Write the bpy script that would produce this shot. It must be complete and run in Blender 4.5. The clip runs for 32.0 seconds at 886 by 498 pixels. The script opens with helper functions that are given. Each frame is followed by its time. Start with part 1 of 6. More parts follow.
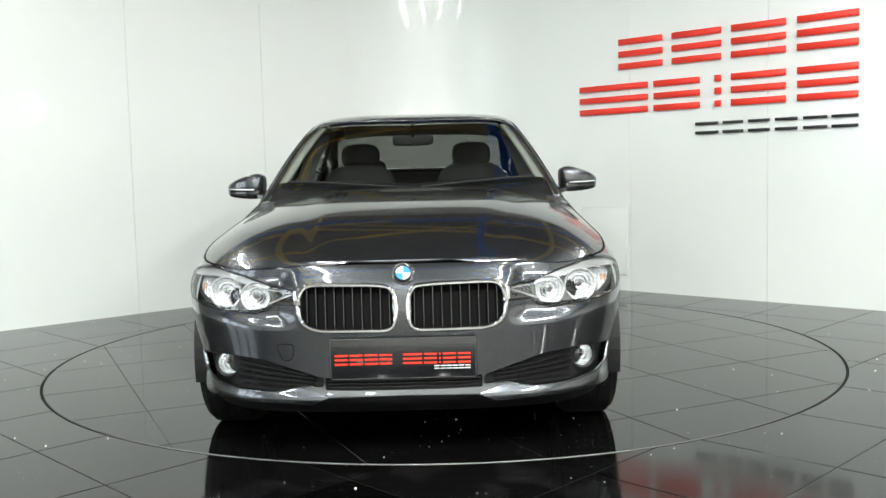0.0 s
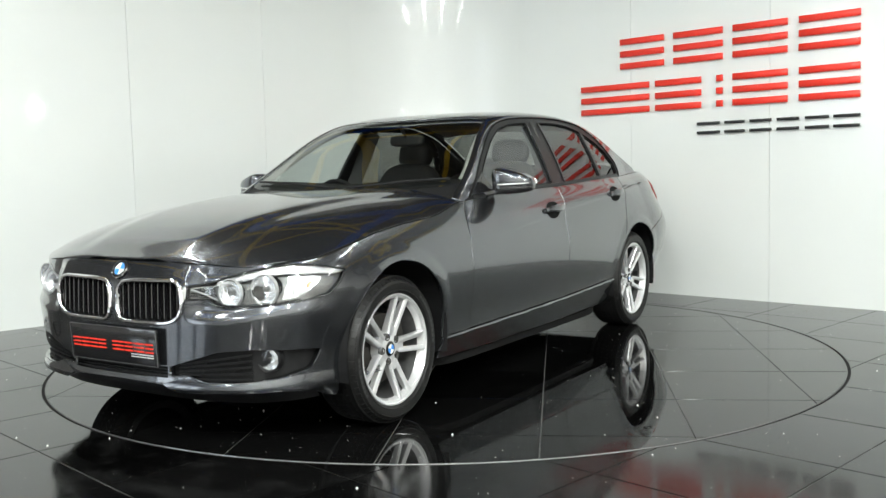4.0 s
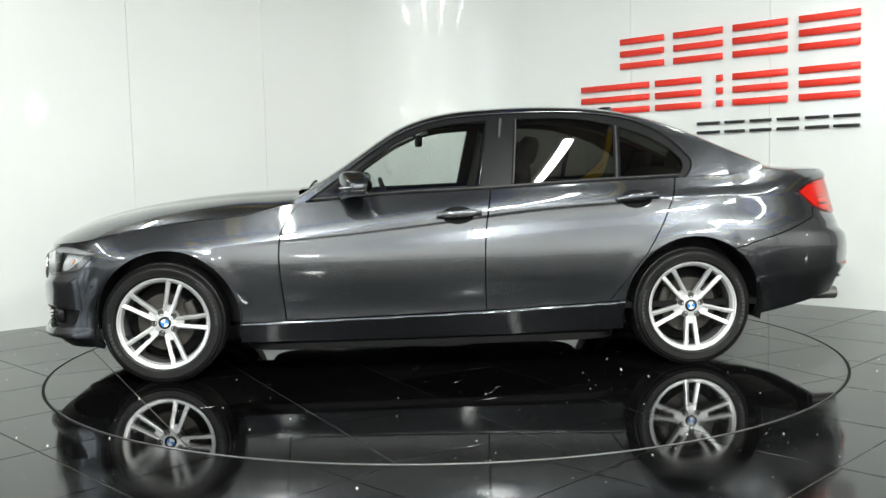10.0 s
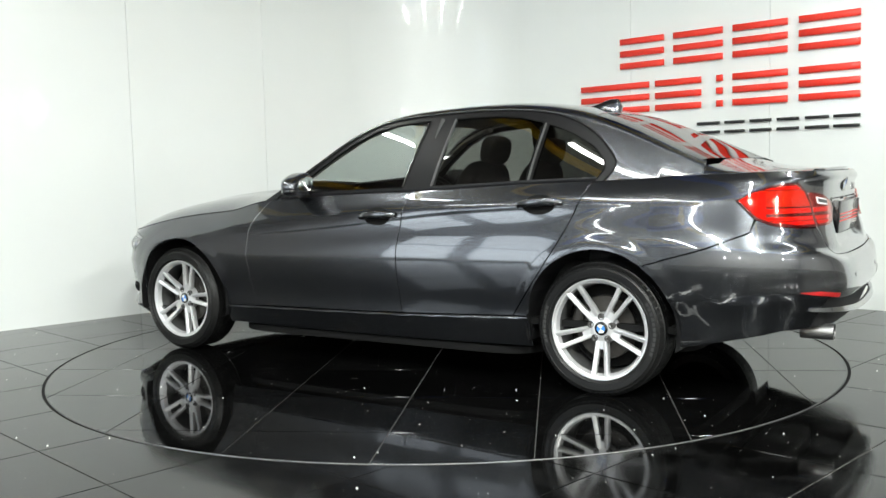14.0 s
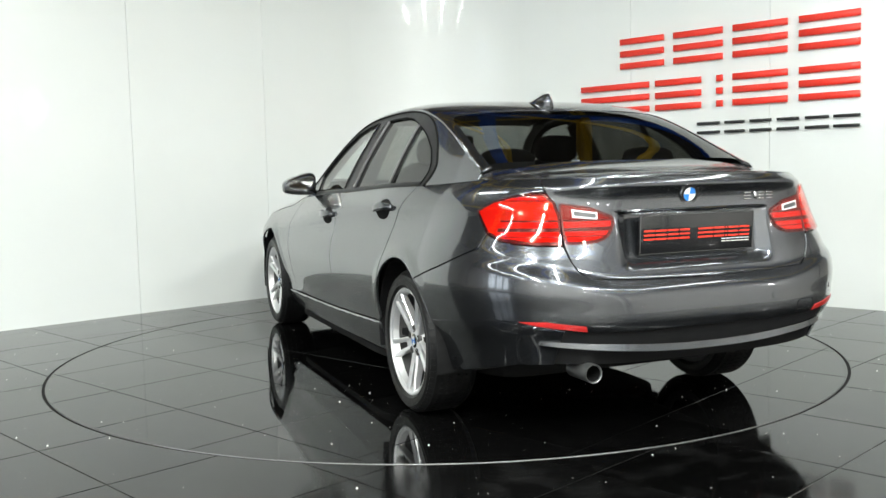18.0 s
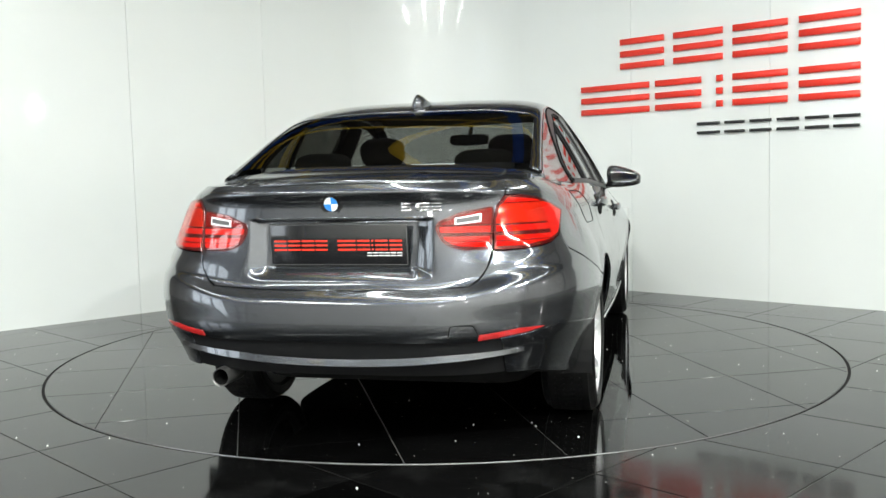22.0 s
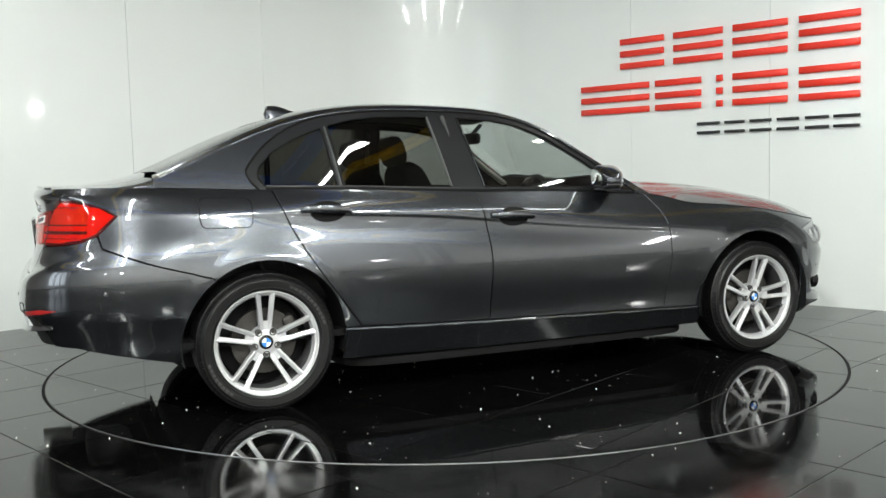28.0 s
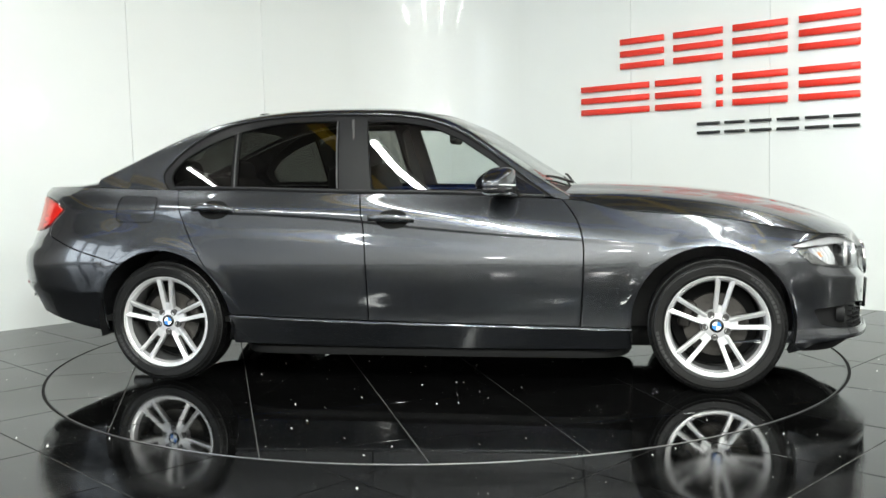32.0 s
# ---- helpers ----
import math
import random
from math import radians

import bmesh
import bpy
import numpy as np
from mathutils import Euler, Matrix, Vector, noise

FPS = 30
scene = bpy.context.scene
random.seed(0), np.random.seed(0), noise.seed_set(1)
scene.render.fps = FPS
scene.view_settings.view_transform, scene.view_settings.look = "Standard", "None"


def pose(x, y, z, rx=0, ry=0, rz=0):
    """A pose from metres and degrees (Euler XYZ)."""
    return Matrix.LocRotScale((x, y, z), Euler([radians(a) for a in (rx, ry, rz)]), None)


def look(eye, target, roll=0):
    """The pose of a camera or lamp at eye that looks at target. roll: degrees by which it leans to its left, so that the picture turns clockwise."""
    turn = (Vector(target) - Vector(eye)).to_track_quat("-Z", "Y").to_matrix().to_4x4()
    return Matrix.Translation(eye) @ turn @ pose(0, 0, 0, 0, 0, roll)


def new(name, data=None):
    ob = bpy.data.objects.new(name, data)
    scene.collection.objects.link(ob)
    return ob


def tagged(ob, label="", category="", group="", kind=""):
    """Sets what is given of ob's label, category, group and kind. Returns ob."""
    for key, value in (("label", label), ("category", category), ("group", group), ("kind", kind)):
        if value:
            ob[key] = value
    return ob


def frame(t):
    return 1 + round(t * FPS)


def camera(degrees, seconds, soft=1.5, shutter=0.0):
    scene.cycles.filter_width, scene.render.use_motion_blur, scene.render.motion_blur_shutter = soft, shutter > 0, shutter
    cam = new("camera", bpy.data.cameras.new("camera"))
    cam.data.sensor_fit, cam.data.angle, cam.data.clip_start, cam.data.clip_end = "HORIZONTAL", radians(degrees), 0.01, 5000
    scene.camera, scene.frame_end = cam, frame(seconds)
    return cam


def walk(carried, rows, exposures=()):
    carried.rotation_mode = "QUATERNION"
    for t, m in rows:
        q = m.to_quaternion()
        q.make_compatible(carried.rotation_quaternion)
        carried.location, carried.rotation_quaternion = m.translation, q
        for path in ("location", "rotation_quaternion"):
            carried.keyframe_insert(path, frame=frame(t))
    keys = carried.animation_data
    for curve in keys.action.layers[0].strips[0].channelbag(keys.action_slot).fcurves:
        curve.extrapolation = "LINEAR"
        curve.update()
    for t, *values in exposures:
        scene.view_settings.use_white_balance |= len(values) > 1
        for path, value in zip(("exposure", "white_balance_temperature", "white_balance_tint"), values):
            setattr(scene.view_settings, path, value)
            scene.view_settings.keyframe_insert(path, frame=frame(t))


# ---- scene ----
# The camera stands on a tripod and settles a hair to its left in the first seconds.
cam = camera(50.73, 32.0, soft=1.5)
EYE = (0.023, -5.6215, 1.0764)
TILT, YAW, LEAN = -4.752, 0.233, -1.4066


def aim(yaw):
    a, b = radians(TILT), radians(yaw)
    way = (-math.sin(b) * math.cos(a), math.cos(b) * math.cos(a), math.sin(a))
    return look(EYE, [e + w for e, w in zip(EYE, way)], LEAN)


EXPOSURES = [(0.0, 0.0), (2.0, 0.0), (3.5, -0.05), (6.0, -0.05), (8.0, -0.18), (9.2, -0.2), (10.0, -0.06), (12.0, 0.0), (18.0, 0.02), (20.0, -0.04), (23.0, -0.02), (25.0, -0.08), (28.0, -0.25), (29.0, -0.23), (30.0, -0.08), (31.5, 0.03), (32.0, 0.03)]
walk(cam, [(0.0, aim(YAW - 0.09)), (1.5, aim(YAW - 0.09)), (3.5, aim(YAW)), (32.0, aim(YAW))], EXPOSURES)

# ---------------------------------------------------------------- light
world = bpy.data.worlds.new("hall_air")
world.use_nodes = True
world.node_tree.nodes["Background"].inputs[0].default_value = (0.75, 0.8, 0.85, 1)
world.node_tree.nodes["Background"].inputs[1].default_value = 0.05
scene.world = world
CEILING = 5.2
# The pair at y 0.4 is added fill, not part of the hall.
LAMP_ROWS = [(x, y) for y in (-7.4, -3.6) for x in (-4.7, -1.5, 1.5, 4.7)] + [(-3.3, 0.4), (3.3, 0.4)]



def lamp_wide(y):
    return 0.18 if y < -5 else 0.1


def ceiling_lamp(x, y, power, sx, sy, z=CEILING - 0.62):
    data = bpy.data.lights.new("strip_lamp", "AREA")
    data.shape, data.size, data.size_y, data.energy = "RECTANGLE", sx, sy, power
    data.color = (0.95, 1.0, 0.95)
    ob = new("strip_lamp", data)
    ob.matrix_world = pose(x, y, z)
    return ob


for lx, ly in LAMP_ROWS:
    ceiling_lamp(lx, ly, (165 if lx < -4 else 525 if lx < 0 else 600) if ly < -5 else 54 if ly < 0 else 58, lamp_wide(ly), 3.0)


# ---------------------------------------------------------------- materials
def material(name, colour, rough=0.5, metal=0.0, coat=0.0, spec=0.5, grain=0.0, scale=40.0, bump=0.0, rough_vary=0.0, coat_rough=0.03):
    m = bpy.data.materials.new(name)
    m.use_nodes = True
    nt = m.node_tree
    b = nt.nodes["Principled BSDF"]
    b.inputs["Base Color"].default_value = (*colour, 1)
    b.inputs["Roughness"].default_value = rough
    b.inputs["Metallic"].default_value = metal
    b.inputs["Coat Weight"].default_value = coat
    b.inputs["Coat Roughness"].default_value = coat_rough
    b.inputs["Specular IOR Level"].default_value = spec
    if grain or bump or rough_vary:
        tc = nt.nodes.new("ShaderNodeTexCoord")
        n1, n2 = nt.nodes.new("ShaderNodeTexNoise"), nt.nodes.new("ShaderNodeTexNoise")
        n1.inputs["Scale"].default_value, n2.inputs["Scale"].default_value = scale, scale * 0.08
        n1.inputs["Detail"].default_value = 6
        nt.links.new(tc.outputs["Object"], n1.inputs["Vector"])
        nt.links.new(tc.outputs["Object"], n2.inputs["Vector"])
        mx = nt.nodes.new("ShaderNodeMath")
        mx.operation = "ADD"
        nt.links.new(n1.outputs["Fac"], mx.inputs[0])
        nt.links.new(n2.outputs["Fac"], mx.inputs[1])
        if grain:
            r = nt.nodes.new("ShaderNodeMapRange")
            r.inputs["From Min"].default_value, r.inputs["From Max"].default_value = 0.6, 1.4
            r.inputs["To Min"].default_value, r.inputs["To Max"].default_value = 1 - grain, 1 + grain
            nt.links.new(mx.outputs[0], r.inputs["Value"])
            v = nt.nodes.new("ShaderNodeVectorMath")
            v.operation = "SCALE"
            v.inputs[0].default_value = colour
            nt.links.new(r.outputs["Result"], v.inputs["Scale"])
            nt.links.new(v.outputs["Vector"], b.inputs["Base Color"])
        if rough_vary:
            r = nt.nodes.new("ShaderNodeMapRange")
            r.inputs["From Min"].default_value, r.inputs["From Max"].default_value = 0.6, 1.4
            r.inputs["To Min"].default_value, r.inputs["To Max"].default_value = max(0.0, rough - rough_vary), rough + rough_vary
            nt.links.new(mx.outputs[0], r.inputs["Value"])
            nt.links.new(r.outputs["Result"], b.inputs["Roughness"])
        if bump:
            bn = nt.nodes.new("ShaderNodeBump")
            bn.inputs["Strength"].default_value, bn.inputs["Distance"].default_value = 1.0, bump
            nt.links.new(n1.outputs["Fac"], bn.inputs["Height"])
            nt.links.new(bn.outputs["Normal"], b.inputs["Normal"])
    return m


def glass(name, tint, base=0.075):
    """A thin sheet: tinted see-through, with the gloss of glass."""
    m = bpy.data.materials.new(name)
    m.use_nodes = True
    nt = m.node_tree
    nt.nodes.remove(nt.nodes["Principled BSDF"])
    out = nt.nodes["Material Output"]
    tr, gl, lw, pw, sc, mx = (nt.nodes.new("ShaderNode" + k) for k in ("BsdfTransparent", "BsdfGlossy", "LayerWeight", "Math", "Math", "MixShader"))
    tr.inputs["Color"].default_value = (*tint, 1)
    gl.inputs["Roughness"].default_value = 0.0
    pw.operation, sc.operation = "POWER", "MULTIPLY_ADD"
    pw.inputs[1].default_value = 5.0
    sc.inputs[1].default_value, sc.inputs[2].default_value = 0.92, base
    nt.links.new(lw.outputs["Facing"], pw.inputs[0])
    nt.links.new(pw.outputs[0], sc.inputs[0])
    nt.links.new(sc.outputs[0], mx.inputs[0])
    nt.links.new(tr.outputs[0], mx.inputs[1])
    nt.links.new(gl.outputs[0], mx.inputs[2])
    nt.links.new(mx.outputs[0], out.inputs["Surface"])
    return m


def glow(name, colour, strength):
    m = material(name, (0.8, 0.8, 0.8), 0.5)
    b = m.node_tree.nodes["Principled BSDF"]
    b.inputs["Emission Color"].default_value = (*colour, 1)
    b.inputs["Emission Strength"].default_value = strength
    return m


def flake_paint(name, colour):
    """Metallic car paint: fine flakes under a clear coat."""
    m = material(name, colour, 0.27, 0.9, 1.0, 0.5, coat_rough=0.045)
    nt = m.node_tree
    b = nt.nodes["Principled BSDF"]
    b.inputs["Coat IOR"].default_value = 1.62
    tc, vo, r = nt.nodes.new("ShaderNodeTexCoord"), nt.nodes.new("ShaderNodeTexVoronoi"), nt.nodes.new("ShaderNodeMapRange")
    vo.inputs["Scale"].default_value = 900
    nt.links.new(tc.outputs["Object"], vo.inputs["Vector"])
    sep = nt.nodes.new("ShaderNodeSeparateColor")
    nt.links.new(vo.outputs["Color"], sep.inputs[0])
    r.inputs["To Min"].default_value, r.inputs["To Max"].default_value = 0.6, 1.4
    nt.links.new(sep.outputs[0], r.inputs["Value"])
    v = nt.nodes.new("ShaderNodeVectorMath")
    v.operation = "SCALE"
    v.inputs[0].default_value = colour
    nt.links.new(r.outputs["Result"], v.inputs["Scale"])
    nt.links.new(v.outputs["Vector"], b.inputs["Base Color"])
    peel, bump = nt.nodes.new("ShaderNodeTexNoise"), nt.nodes.new("ShaderNodeBump")
    peel.inputs["Scale"].default_value, peel.inputs["Detail"].default_value = 30, 3
    bump.inputs["Strength"].default_value, bump.inputs["Distance"].default_value = 0.05, 0.0002
    nt.links.new(tc.outputs["Object"], peel.inputs["Vector"])
    nt.links.new(peel.outputs["Fac"], bump.inputs["Height"])
    nt.links.new(bump.outputs["Normal"], b.inputs["Coat Normal"])
    return m


def tile_stone(name, smooth_to, rough_to, smear):
    """Polished black stone with pale flecks, faint smears and dust."""
    m = material(name, (0.005, 0.005, 0.0055), 0.05, 0, 0, 0.32)
    nt = m.node_tree
    b = nt.nodes["Principled BSDF"]
    tc, vo = nt.nodes.new("ShaderNodeTexCoord"), nt.nodes.new("ShaderNodeTexVoronoi")
    geo = nt.nodes.new("ShaderNodeObjectInfo")
    vo.voronoi_dimensions = "2D"
    vo.inputs["Scale"].default_value = 9
    nt.links.new(tc.outputs["Object"], vo.inputs["Vector"])
    sep = nt.nodes.new("ShaderNodeSeparateColor")
    nt.links.new(vo.outputs["Color"], sep.inputs[0])
    size = nt.nodes.new("ShaderNodeMapRange")
    size.inputs["From Min"].default_value, size.inputs["From Max"].default_value = 0.55, 1.0
    size.inputs["To Min"].default_value, size.inputs["To Max"].default_value = 0.004, 0.02
    nt.links.new(sep.outputs[0], size.inputs["Value"])
    less = nt.nodes.new("ShaderNodeMath")
    less.operation = "LESS_THAN"
    nt.links.new(vo.outputs["Distance"], less.inputs[0])
    nt.links.new(size.outputs["Result"], less.inputs[1])
    mix = nt.nodes.new("ShaderNodeMix")
    mix.data_type = "RGBA"
    mix.inputs["B"].default_value = (0.75, 0.76, 0.72, 1)
    tone = nt.nodes.new("ShaderNodeMapRange")
    tone.inputs["To Min"].default_value, tone.inputs["To Max"].default_value = 0.0012, 0.0030
    nt.links.new(geo.outputs["Random"], tone.inputs["Value"])
    nt.links.new(less.outputs[0], mix.inputs["Factor"])
    nt.links.new(mix.outputs["Result"], b.inputs["Base Color"])
    dust, dust2 = nt.nodes.new("ShaderNodeTexNoise"), nt.nodes.new("ShaderNodeTexNoise")
    dust.inputs["Scale"].default_value, dust.inputs["Detail"].default_value = 2.2, 7
    nt.links.new(tc.outputs["Object"], dust.inputs["Vector"])
    r = nt.nodes.new("ShaderNodeMapRange")
    r.inputs["From Min"].default_value, r.inputs["From Max"].default_value = 0.35, 0.75
    r.inputs["To Min"].default_value, r.inputs["To Max"].default_value = smooth_to, rough_to
    nt.links.new(dust.outputs["Fac"], r.inputs["Value"])
    nt.links.new(r.outputs["Result"], b.inputs["Roughness"])
    dust2.inputs["Scale"].default_value, dust2.inputs["Detail"].default_value = 5.0, 9
    dust2.inputs["Distortion"].default_value = 0.4
    nt.links.new(tc.outputs["Object"], dust2.inputs["Vector"])
    r2, add = nt.nodes.new("ShaderNodeMapRange"), nt.nodes.new("ShaderNodeMath")
    r2.inputs["From Min"].default_value, r2.inputs["From Max"].default_value = 0.5, 0.78
    r2.inputs["To Min"].default_value, r2.inputs["To Max"].default_value = 0.0, smear
    nt.links.new(dust2.outputs["Fac"], r2.inputs["Value"])
    nt.links.new(tone.outputs["Result"], add.inputs[0])
    nt.links.new(r2.outputs["Result"], add.inputs[1])
    nt.links.new(add.outputs[0], mix.inputs["A"])
    return m


PAINT = flake_paint("mineral_grey_paint", (0.067, 0.071, 0.079))
BLACK_GLOSS = material("gloss_black", (0.01, 0.01, 0.011), 0.12, spec=0.5, coat=0.4)
BLACK_PLASTIC = material("black_plastic", (0.009, 0.009, 0.0095), 0.5, spec=0.25, grain=0.2, scale=300, bump=0.0003)
RUBBER = material("tyre_rubber", (0.006, 0.006, 0.006), 0.42, spec=0.28, grain=0.35, scale=60, bump=0.0006, rough_vary=0.12)
SIDEWALL = material("grey_rubber_edge", (0.035, 0.035, 0.035), 0.5, spec=0.4, grain=0.3, scale=90)
ALLOY = material("silver_alloy", (0.68, 0.68, 0.69), 0.30, 0.6, coat=0.4, grain=0.06, scale=30)
DARK_METAL = material("dark_cast_metal", (0.05, 0.046, 0.042), 0.5, 0.7, grain=0.3, scale=60, bump=0.001)
BRIGHT = material("lamp_reflector", (0.86, 0.87, 0.88), 0.2, 0.75, rough_vary=0.04, scale=60)
# the shade inside the rim put into the alloy's colour; also plain dark grey
BARREL = material("shaded_alloy", (0.1, 0.1, 0.1), 0.5, 0.5, grain=0.2, scale=40)
CHROME = material("chrome", (0.85, 0.85, 0.86), 0.07, 1.0, rough_vary=0.02, scale=20)
BLACK_SATIN = material("satin_black_trim", (0.008, 0.008, 0.009), 0.34, spec=0.25, rough_vary=0.05, scale=20)
SEAT_CLOTH = material("black_seat_cloth", (0.02, 0.02, 0.021), 0.85, grain=0.3, scale=400, bump=0.001)
GRAVEL = material("white_grit", (0.8, 0.8, 0.77), 0.5, grain=0.2, scale=200)
POST_GREY = material("grey_pillar_trim", (0.05, 0.05, 0.05), 0.7, grain=0.15, scale=200)
LINER = material("pale_headliner", (0.35, 0.34, 0.32), 0.9, grain=0.1, scale=200)
INNER = material("inner_shell_black", (0.006, 0.006, 0.006), 0.8, spec=0.15, grain=0.2, scale=60)
CLEAR = glass("clear_glass", (0.84, 0.88, 0.86), 0.15)
TINT = glass("privacy_glass", (0.22, 0.225, 0.21), 0.11)
LENS = glass("lamp_lens", (0.95, 0.96, 0.97), 0.06)
RED_LENS = material("red_lens", (0.55, 0.018, 0.010), 0.08, 0.0, coat=1.0, grain=0.15, scale=60)
RED_DARK = material("dark_red_housing", (0.07, 0.003, 0.003), 0.25, coat=1.0, grain=0.15, scale=60)
RED_DEEP = material("orange_red_lens", (0.46, 0.035, 0.012), 0.12, coat=1.0, grain=0.3, scale=45)
RED_COVER = glass("red_cover", (0.97, 0.6, 0.55), 0.06)
RED_DULL = material("dull_red_reflector", (0.38, 0.015, 0.015), 0.3, coat=0.3, grain=0.3, scale=120)
RED_WINE = material("wine_red_lens", (0.16, 0.006, 0.005), 0.12, coat=1.0, grain=0.25, scale=60)
LAMP_GREY = material("lamp_housing_grey", (0.16, 0.16, 0.155), 0.3, 0.55, rough_vary=0.05)
SATIN = material("satin_silver", (0.45, 0.45, 0.45), 0.33, 0.4, grain=0.05, scale=30)
AMBER = material("amber_lens", (0.5, 0.2, 0.07), 0.15, coat=1.0, grain=0.2, scale=90)
BADGE_BLUE = material("badge_blue", (0.03, 0.2, 0.62), 0.3, coat=0.2, rough_vary=0.02)
BADGE_WHITE = material("badge_white", (0.8, 0.8, 0.8), 0.3, coat=0.2, rough_vary=0.02)
SIGN_RED = material("sign_red", (0.8, 0.03, 0.012), 0.35, grain=0.06, scale=8)
SIGN_BLACK = material("sign_black", (0.012, 0.012, 0.013), 0.35, grain=0.1, scale=8)
LAMINATE = material("white_gloss_laminate", (0.80, 0.83, 0.815), 0.3, spec=0.4, coat=0.4, grain=0.012, scale=3, rough_vary=0.04, coat_rough=0.05)
JOINT = material("panel_joint", (0.72, 0.73, 0.72), 0.5, grain=0.05)
STONE = tile_stone("polished_black_stone", 0.02, 0.085, 0.0014)
WORN_STONE = tile_stone("worn_black_stone", 0.05, 0.17, 0.009)
GROUT = material("pale_grout", (0.22, 0.22, 0.21), 0.7, grain=0.2, scale=80)
DARK_GROUT = material("dark_grout", (0.07, 0.07, 0.068), 0.7, grain=0.2, scale=80)
STEEL_EDGE = material("brushed_steel_edge", (0.26, 0.26, 0.26), 0.38, 0.9, grain=0.1, scale=50)
HALL_WALL = material("hall_cladding", (0.44, 0.42, 0.40), 0.7, grain=0.12, scale=2)
HALL_PALE = material("hall_back_cladding", (0.74, 0.72, 0.69), 0.7, grain=0.14, scale=2)
HALL_CEILING = material("hall_ceiling_sheet", (0.11, 0.098, 0.088), 0.8, grain=0.25, scale=2)
GREY_STEEL = material("grey_painted_steel", (0.3, 0.3, 0.3), 0.5, grain=0.15, scale=6)
BLUE_STEEL = material("blue_painted_steel", (0.02, 0.1, 0.5), 0.45, grain=0.15, scale=6)
YELLOW_STEEL = material("yellow_painted_steel", (0.75, 0.48, 0.03), 0.45, grain=0.15, scale=6)
SPOT_GLOW = glow("spot_glow", (1.0, 1.0, 0.97), 130.0)
DAYLIGHT = glow("daylight", (0.82, 0.92, 1.0), 5.0)
HALL_EAST = material("hall_pale_cladding", (0.72, 0.7, 0.67), 0.7, grain=0.1, scale=2)
# added glow that brightens the roof steel and ceiling from below
ADDED_UPLIGHT = glow("added_uplight_glow", (1.0, 0.98, 0.94), 14.0)
DIFFUSER = glow("lamp_diffuser", (1.0, 0.98, 0.94), 10.0)


# ---------------------------------------------------------------- mesh tools
def mesh_of(name, verts, faces, mat, smooth=False, normals=None):
    me = bpy.data.meshes.new(name)
    me.from_pydata([tuple(v) for v in verts], [], faces)
    me.materials.append(mat)
    if smooth:
        me.shade_smooth()
    if normals:
        me.normals_split_custom_set_from_vertices([tuple(n) for n in normals])
    return me


def box_mesh(name, sx, sy, sz, mat, bevel=0.0, segments=2):
    bm = bmesh.new()
    bmesh.ops.create_cube(bm, size=1)
    bmesh.ops.scale(bm, vec=(sx, sy, sz), verts=bm.verts)
    if bevel:
        bmesh.ops.bevel(bm, geom=bm.edges[:], offset=bevel, segments=segments, affect="EDGES", profile=0.5)
    me = bpy.data.meshes.new(name)
    bm.to_mesh(me)
    bm.free()
    me.materials.append(mat)
    if bevel:
        me.shade_smooth()
        me.set_sharp_from_angle(angle=radians(50))
    return me


def part(name, me, parent, label="", m=None):
    ob = new(name, me)
    ob.parent = parent
    if m is not None:
        ob.matrix_basis = m
    if label:
        ob["label"] = label
    return ob


def lathe(name, profile, mat, n=64, sharp=35):
    """Turn (radius, y) points about the y axis."""
    verts, faces, k = [], [], len(profile)
    for i in range(n):
        a = 2 * math.pi * i / n
        verts += [(r * math.cos(a), y, r * math.sin(a)) for r, y in profile]
    for i in range(n):
        for j in range(k - 1):
            a, b = i * k + j, ((i + 1) % n) * k + j
            faces.append((a, a + 1, b + 1, b))
    me = mesh_of(name, verts, faces, mat, True)
    me.set_sharp_from_angle(angle=radians(sharp))
    return me


def tube(name, points, radius, mat, closed=False, n=8, flat=None):
    """A bar along points; flat: (half width, half height) of a flattened section, up being z."""
    pts = [Vector(p) for p in points]
    verts, faces, k = [], [], len(pts)
    for i, p in enumerate(pts):
        a = pts[i - 1] if (i or closed) else p
        b = pts[(i + 1) % k] if (i < k - 1 or closed) else p
        d = (b - a).normalized()
        side = d.cross(Vector((0, 0, 1)))
        side = side.normalized() if side.length > 1e-3 else Vector((0, 1, 0))
        up = side.cross(d).normalized()
        rx, rz = flat if flat else (radius, radius)
        for j in range(n):
            q = 2 * math.pi * (j + 0.5) / n
            verts.append(p + side * rx * math.cos(q) + up * rz * math.sin(q))
    for i in range(k if closed else k - 1):
        for j in range(n):
            a, b = i * n + j, i * n + (j + 1) % n
            c, d = ((i + 1) % k) * n + (j + 1) % n, ((i + 1) % k) * n + j
            faces.append((a, b, c, d))
    if not closed:
        faces += [tuple(range(n))[::-1], tuple(range((k - 1) * n, k * n))]
    me = mesh_of(name, verts, faces, mat, True)
    me.set_sharp_from_angle(angle=radians(50))
    return me


